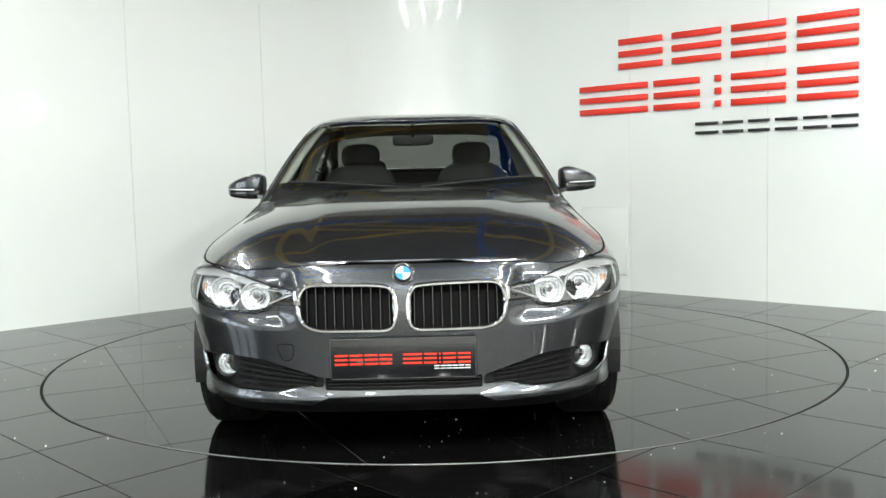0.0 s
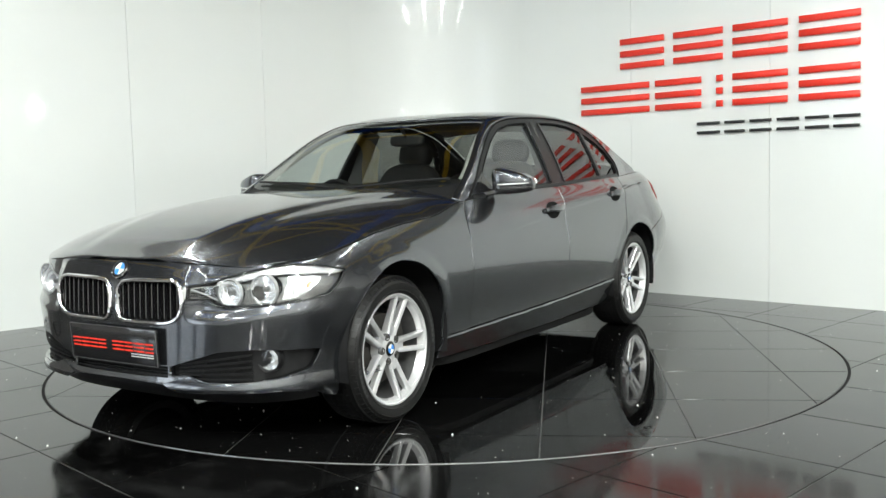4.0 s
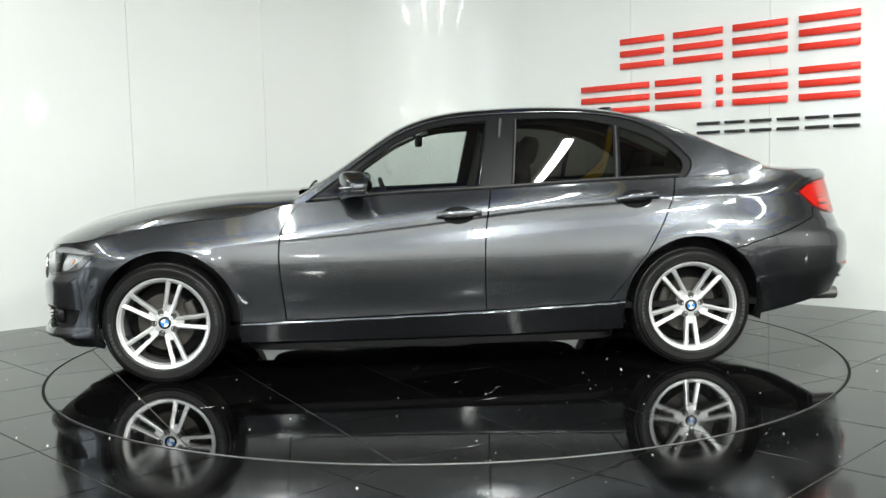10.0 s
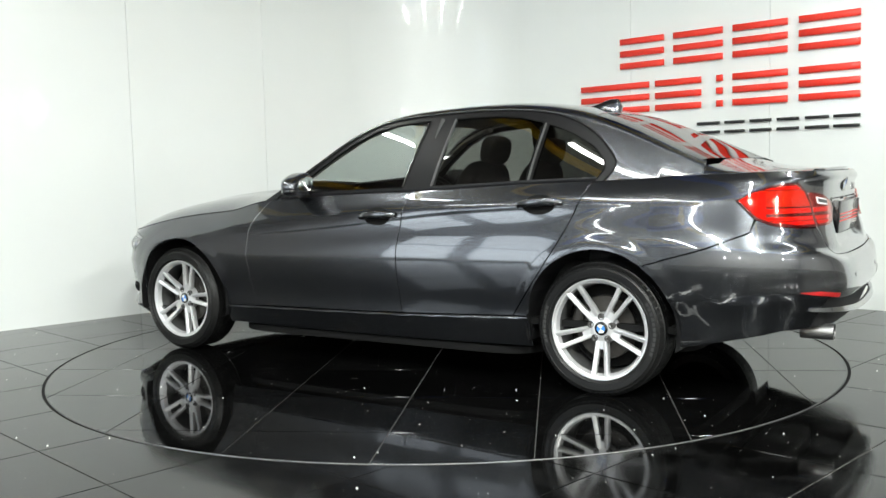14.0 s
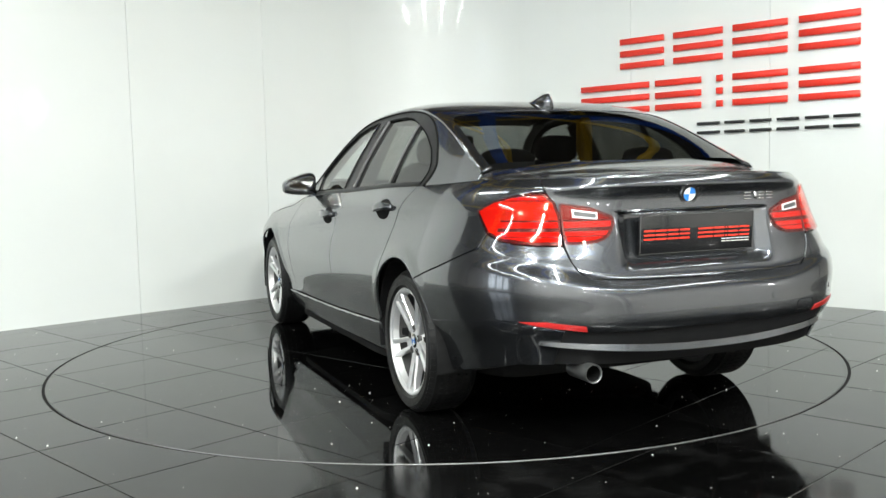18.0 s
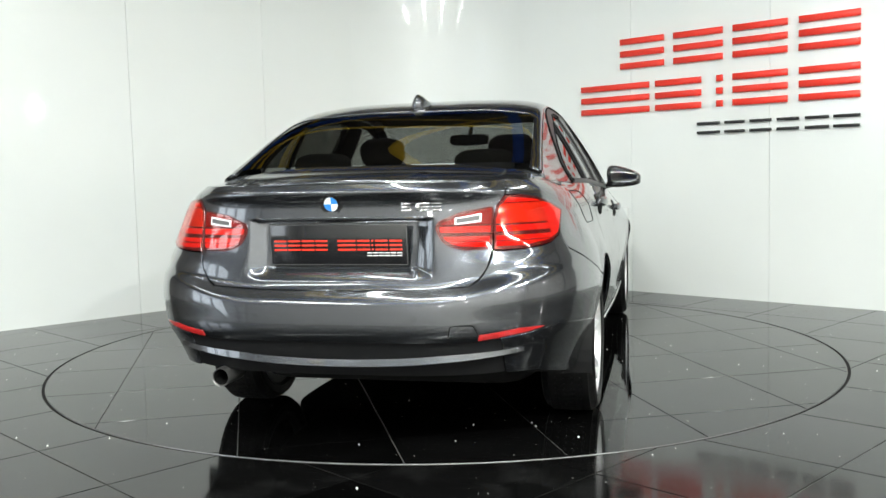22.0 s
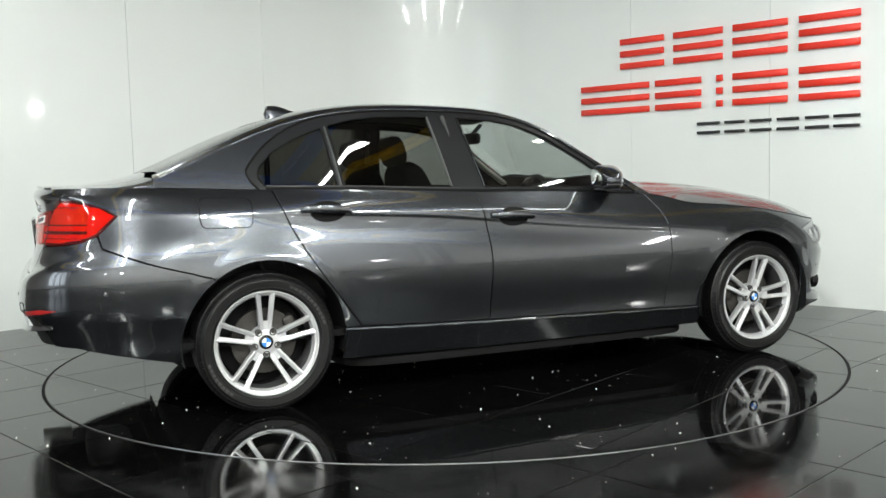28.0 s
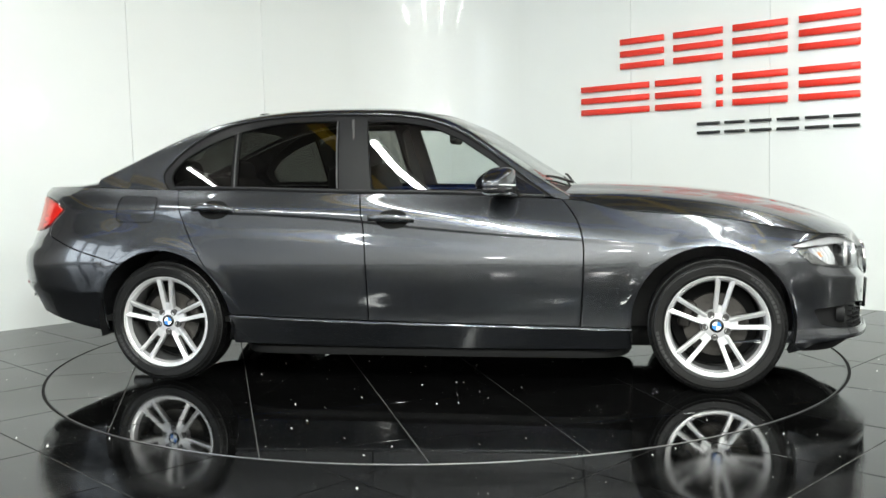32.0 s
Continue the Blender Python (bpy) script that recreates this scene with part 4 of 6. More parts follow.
def strip_at(u, z):
    """The strip under the rear bumper: it stands out further towards its lower edge."""
    p = side_at(u, z)
    return p + Vector((-1, 0, 0)) * (0.003 + 0.75 * max(0.0, 0.449 - z))



front_bumper = bit("front_bumper", patch("front_bumper", [keyhole(keyhole(NOSE_PANEL, KIDNEY), FOG_HOLE)], side_at, PAINT, both=True, du=0.016, dv=0.011))
rear_bumper = bit("rear_bumper", patch("rear_bumper", [TAIL_PANEL], side_at, PAINT, both=True, du=0.02, dv=0.011))
for flip in (False, True):
    bit("valance", patch("valance", [VALANCE], side_at, PAINT, mirror=flip, **U_ALL), rear_bumper)
bit("diffuser", patch("diffuser", [DIFFUSER_R], side_at, BLACK_PLASTIC, both=True, lift=-0.006, **U_ALL), rear_bumper, "matt black lower panel")
bit("trim_strip", patch("trim_strip", [STRIP_R], strip_at, PAINT, both=True, flange=0.02, du=0.02, dv=0.008), rear_bumper, "body-coloured strip with an upturned face")
boot_lid = bit("boot_lid", patch("boot_lid", [LID_FACE], side_at, PAINT, both=True, du=0.016, dv=0.009))
V_LID = 0.79
lid_top = patch("lid_top", [[(-1.86, 0), (-1.855, 0.5), (-1.88, V_LID), (-2.2, V_LID), (-2.272, V_LID - 0.01), (-2.300, 0.74), (-2.320, 0.5), (-2.330, 0.2), (-2.332, 0)]], boot_at, PAINT, both=True, du=0.02, dv=0.04)
bit("lid_top", lid_top, boot_lid)
DOORS = {}
for side, flip in (("left", False), ("right", True)):
    for name, poly in (("front_wing", FENDER), ("front_door", FRONT_DOOR), ("rear_door", REAR_DOOR), ("rear_wing", QUARTER), ("sill", SILL_PANEL)):
        DOORS[name, flip] = bit(name, patch(name, [poly], sill_at if name == "sill" else side_at, PAINT, mirror=flip, **(dict(du=0.04, dv=0.006) if name == "sill" else dict(du=0.016, dv=0.009, along=CREASE) if "wing" in name else dict(du=0.025, dv=0.008, along=CREASE))))
    for k, lo, hi, owner in ((0, 4, 178, "front_wing"), (1, 6, 178, "rear_wing")):
        lip = arc_pts(k, lo, hi, 40, 0.0005) + arc_pts(k, hi, lo, 40, 0.006)
        bit("arch_lip", patch("arch_lip", [lip], side_at, PAINT, mirror=flip, lift=0.001, flange=0.014, **U_ALL), DOORS[owner, flip])
    bit("shoulder", patch("shoulder", [[(-1.85, 1.0), (-1.85, 0.885), (-1.872, V_LID + 0.008), (-2.2, V_LID + 0.008), (-2.268, V_LID + 0.008), (-2.272, 1.0)]], boot_at, PAINT, mirror=flip, du=0.02, dv=0.04), DOORS["rear_wing", flip])

hood = bit("bonnet", patch("bonnet", [[(0.735, 0), (0.73, 0.4), (0.70, 0.8), (0.66, 0.990), (1.0, 0.991), (1.4, 0.991), (1.8, 0.991), (2.0, 0.992), (2.06, 0.990), (2.098, 0.98), (2.098, 0)]], hood_at, PAINT, both=True, du=0.02, dv=0.04))

for sy in (1, -1):
    shut = [edge_of(1.93 - 1.22 * i / 40, RIM_T(1.93 - 1.22 * i / 40), 0.0) for i in range(41)]
    # black line laid on the edge for the dark of the shut gap
    bit("bonnet_gap_line", tube("bonnet_gap_line", [Vector((1.93 - 1.22 * i / 40, sy * (y - 0.0035), z + 0.0005)) for i, (y, z) in enumerate(shut)], 0.0036, INNER, n=6), hood, "dark shut line")

# glasshouse
FRAME_TOP = [(0.63, 0.945), (0.50, 1.035), (0.355, 1.145), (0.17, 1.266), (0.01, 1.336), (-0.14, 1.365), (-0.4, 1.383), (-0.7, 1.386), (-0.9, 1.376), (-1.07, 1.352), (-1.215, 1.302), (-1.335, 1.226), (-1.41, 1.150), (-1.443, 1.102), (-1.432, 1.055), (-1.397, 1.014)]
frame_pts = []
for a, p, q, b in zip([FRAME_TOP[0]] + FRAME_TOP, FRAME_TOP, FRAME_TOP[1:], FRAME_TOP[2:] + [FRAME_TOP[-1]]):
    a, p, q, b = map(Vector, (a, p, q, b))
    for i in range(5):
        t = i / 5
        frame_pts.append((0.5 * (2 * p + (q - a) * t + (2 * a - 5 * p + 4 * q - b) * t * t + (3 * p - 3 * q + b - a) * t ** 3))[:])
frame_pts.append(FRAME_TOP[-1])
frame_pts = [(x, min(z, max(ROOF_Z(x) - DROP(x), RIM_T(x)) - 0.004)) for x, z in frame_pts]
belt = [(-1.38 + (0.63 + 1.38) * i / 24, RIM_T(-1.38 + (0.63 + 1.38) * i / 24) + 0.002) for i in range(25)]
WINDOW_F = rounded([(0.52, 0.972), (0.352, 1.114), (0.167, 1.236), (0.013, 1.305), (-0.14, 1.335), (-0.337, 1.349), (-0.272, 0.992)], 0.02)
WINDOW_R = rounded([(-0.445, 0.998), (-0.492, 1.352), (-0.62, 1.355), (-0.77, 1.354), (-0.9, 1.340), (-1.032, 1.308), (-1.0, 1.016)], 0.012)
WINDOW_Q = rounded([(-1.03, 1.018), (-1.060, 1.299), (-1.13, 1.275), (-1.21, 1.243), (-1.325, 1.178), (-1.387, 1.112), (-1.394, 1.07), (-1.362, 1.022)], 0.015)
SURROUND = frame_pts + belt[1:-1]
top_edge = [(x, max(ROOF_Z(x) - DROP(x), RIM_T(x) + 0.0015)) for x in [0.72 - (0.72 + 1.85) * i / 50 for i in range(51)]]
BODY_FRAME = top_edge + [(x, RIM_T(x) + 0.001) for x in (-1.85, -1.75, -1.6, -1.5, -1.42)] + [(-1.401, 1.0155)] + [(x, z) for x, z in frame_pts[::-1][1:]] + [(0.68, RIM_T(0.68)), (0.72, RIM_T(0.72))]
for side, flip in (("left", False), ("right", True)):
    surround = bit("window_surround", patch("window_surround", [keyhole(keyhole(keyhole(SURROUND, WINDOW_F), WINDOW_R), WINDOW_Q)], house_at, BLACK_SATIN, mirror=flip, lift=-0.001, flange=0.01, **U_ALL), None, "satin black window surround")
    bit("roof_rail", patch("roof_rail", [BODY_FRAME], house_at, PAINT, mirror=flip, lift=0.001, **U_ALL))
    bit("window_glass", patch("window_glass", [WINDOW_F], house_at, CLEAR, mirror=flip, lift=-0.008, flange=0, **U_ALL), DOORS["front_door", flip], "clear door window")
    bit("window_glass", patch("window_glass", [WINDOW_R], house_at, TINT, mirror=flip, lift=-0.008, flange=0, **U_ALL), DOORS["rear_door", flip], "dark tinted door window")
    bit("quarter_light", patch("quarter_light", [WINDOW_Q], house_at, TINT, mirror=flip, lift=-0.008, flange=0, **U_ALL), DOORS["rear_door", flip], "dark tinted fixed pane")
WS = [(0.70, 0), (0.695, 0.3), (0.675, 0.6), (0.64, 0.85), (0.60, 0.945), (0.30, 0.935), (0.02, 0.915), (-0.005, 0.88), (0.02, 0.5), (0.03, 0)]
RW = [(-1.245, 0), (-1.255, 0.5), (-1.28, 0.89), (-1.33, 0.932), (-1.6, 0.935), (-1.825, 0.925), (-1.842, 0.6), (-1.85, 0)]
bit("windscreen", patch("windscreen", [WS], roof_at, CLEAR, both=True, flange=0, lift=-0.003, du=0.03, dv=0.05), None, "clear windscreen")
bit("rear_window", patch("rear_window", [RW], roof_at, TINT, both=True, flange=0, lift=-0.003, du=0.03, dv=0.05), None, "dark tinted rear window")
roof = bit("roof", patch("roof", [[(0.028, 0), (0.018, 0.5), (-0.007, 0.88), (0.017, 0.918), (0.30, 0.938), (0.60, 0.948), (0.64, 0.94), (0.72, 0.94), (0.72, 1.0), (-1.85, 1.0), (-1.85, 0.925), (-1.83, 0.928), (-1.6, 0.938), (-1.33, 0.935), (-1.278, 0.893), (-1.252, 0.5), (-1.242, 0)]], roof_at, PAINT, both=True, du=0.02, dv=0.025))
bit("cowl", patch("cowl", [[(0.76, 0), (0.76, 0.97), (0.56, 0.97), (0.62, 0)]], roof_at, BLACK_PLASTIC, both=True, lift=-0.012, du=0.03, dv=0.06), None, "black cowl panel")


# ---------------------------------------------------------------- wheels
def wheel_meshes():
    R, w = 0.3185, 0.1125
    prof = [(0.236, -0.09), (0.243, -0.106), (0.252, -0.1105), (0.2535, -0.1125), (0.2565, -0.1125), (0.258, -0.111), (0.27, -0.1125), (0.284, -0.1132), (0.2855, -0.1148), (0.289, -0.1135), (0.299, -0.104), (0.3095, -0.09)]
    out = list(prof)
    for y in (-0.07, -0.035, 0.0, 0.035, 0.07):
        out += [(R - 0.001, y - 0.016), (R, y), (R - 0.001, y + 0.012), (R - 0.008, y + 0.0135), (R - 0.008, y + 0.0175)] if y < 0.07 else [(R - 0.001, y - 0.016), (R - 0.001, y + 0.01)]
    out += [(r, -y) for r, y in prof[::-1]]
    tyre = lathe("tyre", out, RUBBER, 96, 30)
    rim = lathe("rim", [(0.214, -0.05), (0.222, -0.074), (0.2285, -0.085), (0.2345, -0.0905), (0.240, -0.094), (0.2415, -0.102), (0.239, -0.1045), (0.233, -0.1035), (0.2305, -0.098), (0.2285, -0.097), (0.222, -0.094), (0.213, -0.07)], ALLOY, 96, 30)
    return tyre, rim


def spoke_mesh():
    """A pair of spokes that leave the hub together and part towards the rim."""
    bm = bmesh.new()

    def bar(points, widths, thick, lean=0):
        rings = []
        for (r, t, y), wd, th in zip(points, widths, thick):
            rings.append([bm.verts.new((t + s * wd * k, y + d, r)) for s, k, d in ((-1, 1, 0.006), (-1, 0.72, -0.002 + 0.005 * (lean > 0)), (lean * 0.18, 1, -0.002), (1, 0.72, -0.002 + 0.005 * (lean < 0)), (1, 1, 0.006), (1, 0.8, th), (-1, 0.8, th))])
        for a, b in zip(rings, rings[1:]):
            for i in range(7):
                bm.faces.new((a[i], a[(i + 1) % 7], b[(i + 1) % 7], b[i]))
        bm.faces.new(rings[0][::-1])
        bm.faces.new(rings[-1])

    for s in (-1, 1):
        bar([(0.06, s * 0.0150, -0.070), (0.085, s * 0.0185, -0.073), (0.105, s * 0.0225, -0.076), (0.14, s * 0.0255, -0.082), (0.19, s * 0.0300, -0.091), (0.222, s * 0.0345, -0.096), (0.234, s * 0.0375, -0.098)],
            [0.0150, 0.0132, 0.0118, 0.0114, 0.0120, 0.0138, 0.0165], [0.04, 0.038, 0.036, 0.034, 0.03, 0.026, 0.02], s)
    bar([(0.05, 0, -0.066), (0.08, 0, -0.068), (0.098, 0, -0.069)], [0.032, 0.022, 0.010], [0.03, 0.03, 0.024])
    bmesh.ops.recalc_face_normals(bm, faces=bm.faces)
    me = bpy.data.meshes.new("spoke")
    bm.to_mesh(me)
    bm.free()
    me.materials.append(ALLOY)
    me.shade_smooth()
    me.set_sharp_from_angle(angle=radians(16))
    return me


def badge(parent, m, r, name="badge"):
    """A round badge: dark ring, pale rim, four blue and white quarters."""
    ring = part(name, lathe("badge", [(0.0, 0.004), (r * 0.98, 0.004), (r, 0.002), (r, -0.001), (r * 0.94, -0.003), (r * 0.9, -0.002), (r * 0.66, -0.002), (r * 0.64, -0.001)], BLACK_GLOSS, 40), parent, "round blue, white and black badge", m)
    for q in range(4):
        v, f = [(0, -0.0025, 0)], []
        for i in range(9):
            a = math.pi / 2 * (q + i / 8)
            v.append((r * 0.63 * math.cos(a), -0.0025, r * 0.63 * math.sin(a)))
        f = [(0, i + 1, i + 2) for i in range(8)]
        part("quarter", mesh_of("quarter", v, f, BADGE_WHITE if q % 2 else BADGE_BLUE), ring)
    for rr, t in ((0.97, 0.04), (0.65, 0.03)):
        part("bezel", lathe("bezel", [(r * (rr - t), -0.002), (r * (rr - t * 0.5), -0.0042), (r * (rr + t * 0.5), -0.0042), (r * (rr + t), -0.002)], CHROME, 40), ring)
    return ring


def tread_mesh():
    """Blocks of tread across the tyre's shoulders and crown, with gaps between them."""
    v, f, n = [], [], 66
    for i in range(n):
        a0, a1 = 2 * math.pi * i / n, 2 * math.pi * (i + 0.72) / n
        for y0, y1, r0, r1, skew in ((-0.108, -0.084, 0.2990, 0.3150, 0.0), (-0.080, -0.042, 0.3165, 0.3192, 0.25), (-0.030, 0.030, 0.3192, 0.3192, 0.4), (0.042, 0.080, 0.3192, 0.3165, 0.25), (0.084, 0.108, 0.3150, 0.2990, 0.0)):
            k, d = len(v), skew * (a1 - a0)
            for a, y, q in ((a0, y0, r0), (a1, y0, r0), (a1 + d, y1, r1), (a0 + d, y1, r1)):
                v.append((q * math.cos(a), y, q * math.sin(a)))
                v.append(((q - 0.012) * math.cos(a), y, (q - 0.012) * math.sin(a)))
            f += [(k, k + 2, k + 4, k + 6)] + [(k + p, k + p + 1, k + (p + 3) % 8, k + (p + 2) % 8) for p in (0, 2, 4, 6)]
    return mesh_of("tread", v, f, RUBBER)


def sidewall_bars():
    """Raised bars where the tyre carries its lettering."""
    v, f = [], []
    for start, count in ((0.25, 11), (3.4, 8)):
        for i in range(count):
            a0 = start + 0.085 * i
            k = len(v)
            for a, q, y in ((a0, 0.268, -0.1118), (a0 + 0.062, 0.268, -0.1118), (a0 + 0.062, 0.2815, -0.1128), (a0, 0.2815, -0.1128)):
                v += [(q * math.cos(a), y - 0.0016, q * math.sin(a)), (q * math.cos(a), y + 0.002, q * math.sin(a))]
            f += [(k, k + 2, k + 4, k + 6)] + [(k + p, k + p + 1, k + (p + 3) % 8, k + (p + 2) % 8) for p in (0, 2, 4, 6)]
    return mesh_of("sidewall_bars", v, f, SIDEWALL)


TYRE, RIM = wheel_meshes()
TREAD, BARS = tread_mesh(), sidewall_bars()
SPOKE = spoke_mesh()
BARREL_MESH = lathe("barrel", [(0.2, 0.09), (0.236, 0.1), (0.243, 0.098), (0.238, 0.086), (0.222, 0.07), (0.212, 0.03), (0.21, -0.03), (0.215, -0.066)], BARREL, 64)
HUB = lathe("hub", [(0.0, -0.06), (0.03, -0.062), (0.034, -0.072), (0.05, -0.071), (0.066, -0.066), (0.074, -0.05), (0.076, 0.02), (0.0, 0.02)], ALLOY, 40)
DISC = lathe("brake_disc", [(0.07, -0.035), (0.075, -0.02), (0.09, -0.018), (0.15, -0.018), (0.152, -0.012), (0.152, 0.004), (0.15, 0.008), (0.07, 0.008)], DARK_METAL, 48)
SHIELD = lathe("dust_shield", [(0.0, 0.03), (0.16, 0.03), (0.2, 0.045), (0.21, 0.07)], INNER, 32)
# dark wells: the shade in the bolt holes put into their colour
WELL = lathe("bolt_well", [(0.0, -0.0705), (0.0125, -0.0712), (0.0155, -0.0735), (0.0168, -0.0715), (0.0168, -0.058)], BARREL, 20)
BOLT = lathe("bolt", [(0.0135, -0.060), (0.0140, -0.0735), (0.0125, -0.0742), (0.0115, -0.067), (0.008, -0.067), (0.0075, -0.071), (0.0, -0.071)], DARK_METAL, 16)
CALIPER = box_mesh("caliper", 0.06, 0.07, 0.13, DARK_METAL, 0.018, 3)
for wi, (ax, sy, turn) in enumerate(((1.405, 1, 17), (-1.405, 1, 36), (1.405, -1, 10), (-1.405, -1, 0))):
    wheel = part("wheel", RIM, car, "silver alloy wheel with five twin spokes")
    wheel.matrix_basis = HOME @ pose(ax, sy * 0.757, 0.319) @ pose(0, 0, 0, 0, 0, 180 if sy > 0 else 0) @ pose(0, 0, 0, 0, turn, 0)
    tyre = part("tyre", TYRE, wheel, "black road tyre")
    tagged(part("tread", TREAD, tyre), kind="stuff")
    tagged(part("sidewall_bars", BARS, tyre, "grey raised bars"), kind="stuff")
    for k in range(5):
        part("spoke", SPOKE, wheel, m=pose(0, 0, 0, 0, 72 * k, 0))
        part("bolt_well", WELL, wheel, m=pose(0, 0, 0, 0, 72 * k + 36, 0) @ pose(0, 0, 0.056))
        part("bolt", BOLT, wheel, m=pose(0, 0, 0, 0, 72 * k + 36, 0) @ pose(0, 0, 0.056))
    part("hub", HUB, wheel)
    part("barrel", BARREL_MESH, wheel)
    part("brake_disc", DISC, wheel)
    part("dust_shield", SHIELD, wheel)
    cap = part("hub_cap", lathe("hub_cap", [(0.0, -0.0745), (0.028, -0.0745), (0.032, -0.072), (0.032, -0.06)], BLACK_GLOSS, 32), wheel, "blue and white hub cap")
    for q in range(4):
        v = [(0, -0.0757, 0)] + [(0.021 * math.cos(math.pi / 2 * (q + i / 6)), -0.0757, 0.021 * math.sin(math.pi / 2 * (q + i / 6))) for i in range(7)]
        part("cap_quarter", mesh_of("cap_quarter", v, [(0, i + 1, i + 2) for i in range(6)], BADGE_WHITE if q % 2 else BADGE_BLUE), wheel)
    part("caliper", CALIPER, wheel, m=pose(0, 0, 0, 0, -turn + (70 if ax * sy > 0 else -70), 0) @ pose(0, 0, 0.14, 0, 90, 0))
# ---------------------------------------------------------------- the car: inner shell, underside, arches
def superbox(name, rx, ry, rz, mat, e=0.45, n=20, m=None):
    """A soft-cornered block."""
    sp = lambda v, k: math.copysign(abs(v) ** k, v)
    verts, faces = [], []
    for i in range(n + 1):
        a = -math.pi / 2 + math.pi * i / n
        for j in range(2 * n):
            b = 2 * math.pi * j / (2 * n)
            v = Vector((rx * sp(math.cos(a), e) * sp(math.cos(b), e), ry * sp(math.cos(a), e) * sp(math.sin(b), e), rz * sp(math.sin(a), e)))
            verts.append(m @ v if m else v)
    for i in range(n):
        for j in range(2 * n):
            k = i * 2 * n
            faces.append((k + j, k + (j + 1) % (2 * n), k + 2 * n + (j + 1) % (2 * n), k + 2 * n + j))
    me = mesh_of(name, verts, faces, mat, True)
    me.set_sharp_from_angle(angle=radians(60))
    return me


def skin_frame(u, z, flip=False, lift=0.0, fn=None):
    """A pose on the skin: y into the body, z up along it."""
    fn = fn or side_at
    e = 1e-3
    p = fn(u, z)
    n = (fn(u + e, z) - fn(u - e, z)).cross(fn(u, z + e) - fn(u, z - e)).normalized()
    if n.dot(p - Vector((p.x * 0.8, 0, 0.55))) < 0:
        n = -n
    p = p + n * lift
    if flip:
        p, n = Vector((p.x, -p.y, p.z)), Vector((n.x, -n.y, n.z))
    up = Vector((0, 0, 1))
    side = (-n).cross(up).normalized()
    up = side.cross(-n)
    m = Matrix((side, -n, up)).transposed().to_4x4()
    m.translation = p
    return m


def on_skin(poly, flip=False, lift=0.0, fn=None, step=0.02):
    """Points in space along an outline of the skin."""
    fn = fn or side_at
    out = []
    for a, b in zip(poly, poly[1:] + poly[:1]):
        n = max(1, int(math.hypot(b[0] - a[0], b[1] - a[1]) / step))
        for i in range(n):
            u, z = a[0] + (b[0] - a[0]) * i / n, a[1] + (b[1] - a[1]) * i / n
            p = skin_frame(u, z, flip, lift, fn).translation
            out.append(p)
    return out


def span_at(poly, u):
    """Lowest and highest point of an outline at u."""
    hits = []
    for a, b in zip(poly, poly[1:] + poly[:1]):
        if (a[0] - u) * (b[0] - u) < 0:
            hits.append(a[1] + (b[1] - a[1]) * (u - a[0]) / (b[0] - a[0]))
    return (min(hits), max(hits)) if hits else None


SHELL = [(U_NOSE, 0.23), at_x(1.9, 0.21), at_x(1.755, 0.21)] + arc_pts(0, -16, 198, 30, 0.012) + [(1.02, 0.21), (-1.01, 0.21)] + arc_pts(1, -17, 190, 30, 0.012) + [at_x(-1.78, 0.30), (U_TAIL, 0.34)] + [(u, z) for u, z in rim_run(U_TAIL, U_NOSE, 80, 0.012)]
body = bit("inner_shell", patch("inner_shell", [SHELL], side_at, INNER, both=True, lift=-0.04, flange=0, du=0.04, dv=0.04), None, "black inner body shell")
bit("underside", superbox("underside", 1.78, 0.62, 0.05, INNER, 0.2, m=pose(0.0, 0, 0.222)), None, "black underside")
# added low and wide to block the bright floor beneath the car
bit("floor_pan", superbox("floor_pan", 1.02, 0.80, 0.026, INNER, 0.2, m=pose(-0.01, 0, 0.166)), None, "black floor pan")
bit("bulkhead", box_mesh("bulkhead", 0.02, 1.5, 0.62, INNER), body).location = (0.72, 0, 0.58)
bit("cabin_floor", box_mesh("cabin_floor", 2.6, 1.62, 0.03, INNER), body).location = (-0.55, 0, 0.33)
for (ax, az, ar) in ARCH:
    for sy in (1, -1):
        v, f = [], []
        for i in range(29):
            a = radians(-14 + 208 * i / 28)
            for y in (0.868, 0.55):
                v.append((ax + (ar + 0.008) * math.cos(a), sy * y, az + (ar + 0.008) * math.sin(a)))
        f = [(2 * i, 2 * i + 1, 2 * i + 3, 2 * i + 2) for i in range(28)]
        v.append((ax, sy * 0.55, az))
        f += [(2 * i + 1, len(v) - 1, 2 * i + 3) for i in range(28)]
        bit("arch_liner", mesh_of("arch_liner", v, f, BLACK_PLASTIC), None, "black wheel arch liner")

# ---------------------------------------------------------------- nose: kidneys, grilles, fog lamps, headlights, plate
GRILLE_LOW = [(U_NOSE, 0.335), at_nose(0.2, 0.335), at_nose(0.286, 0.334), at_nose(0.286, 0.290), at_nose(0.15, 0.287), (U_NOSE, 0.287)]
bit("lower_grille", patch("lower_grille", [GRILLE_LOW], side_at, BLACK_PLASTIC, both=True, lift=-0.03, flange=0, **U_ALL), front_bumper, "black lower grille")
for z in (0.298, 0.311, 0.324):
    pts = [side_at(*at_nose(y, z)) - Vector((0.016, 0, 0)) for y in (0.0001, 0.1, 0.2, 0.28)]
    bit("grille_bar", tube("grille_bar", [Vector((p.x, -p.y, p.z)) for p in pts[:0:-1]] + pts, 0.004, BLACK_GLOSS, flat=(0.012, 0.003)), front_bumper)
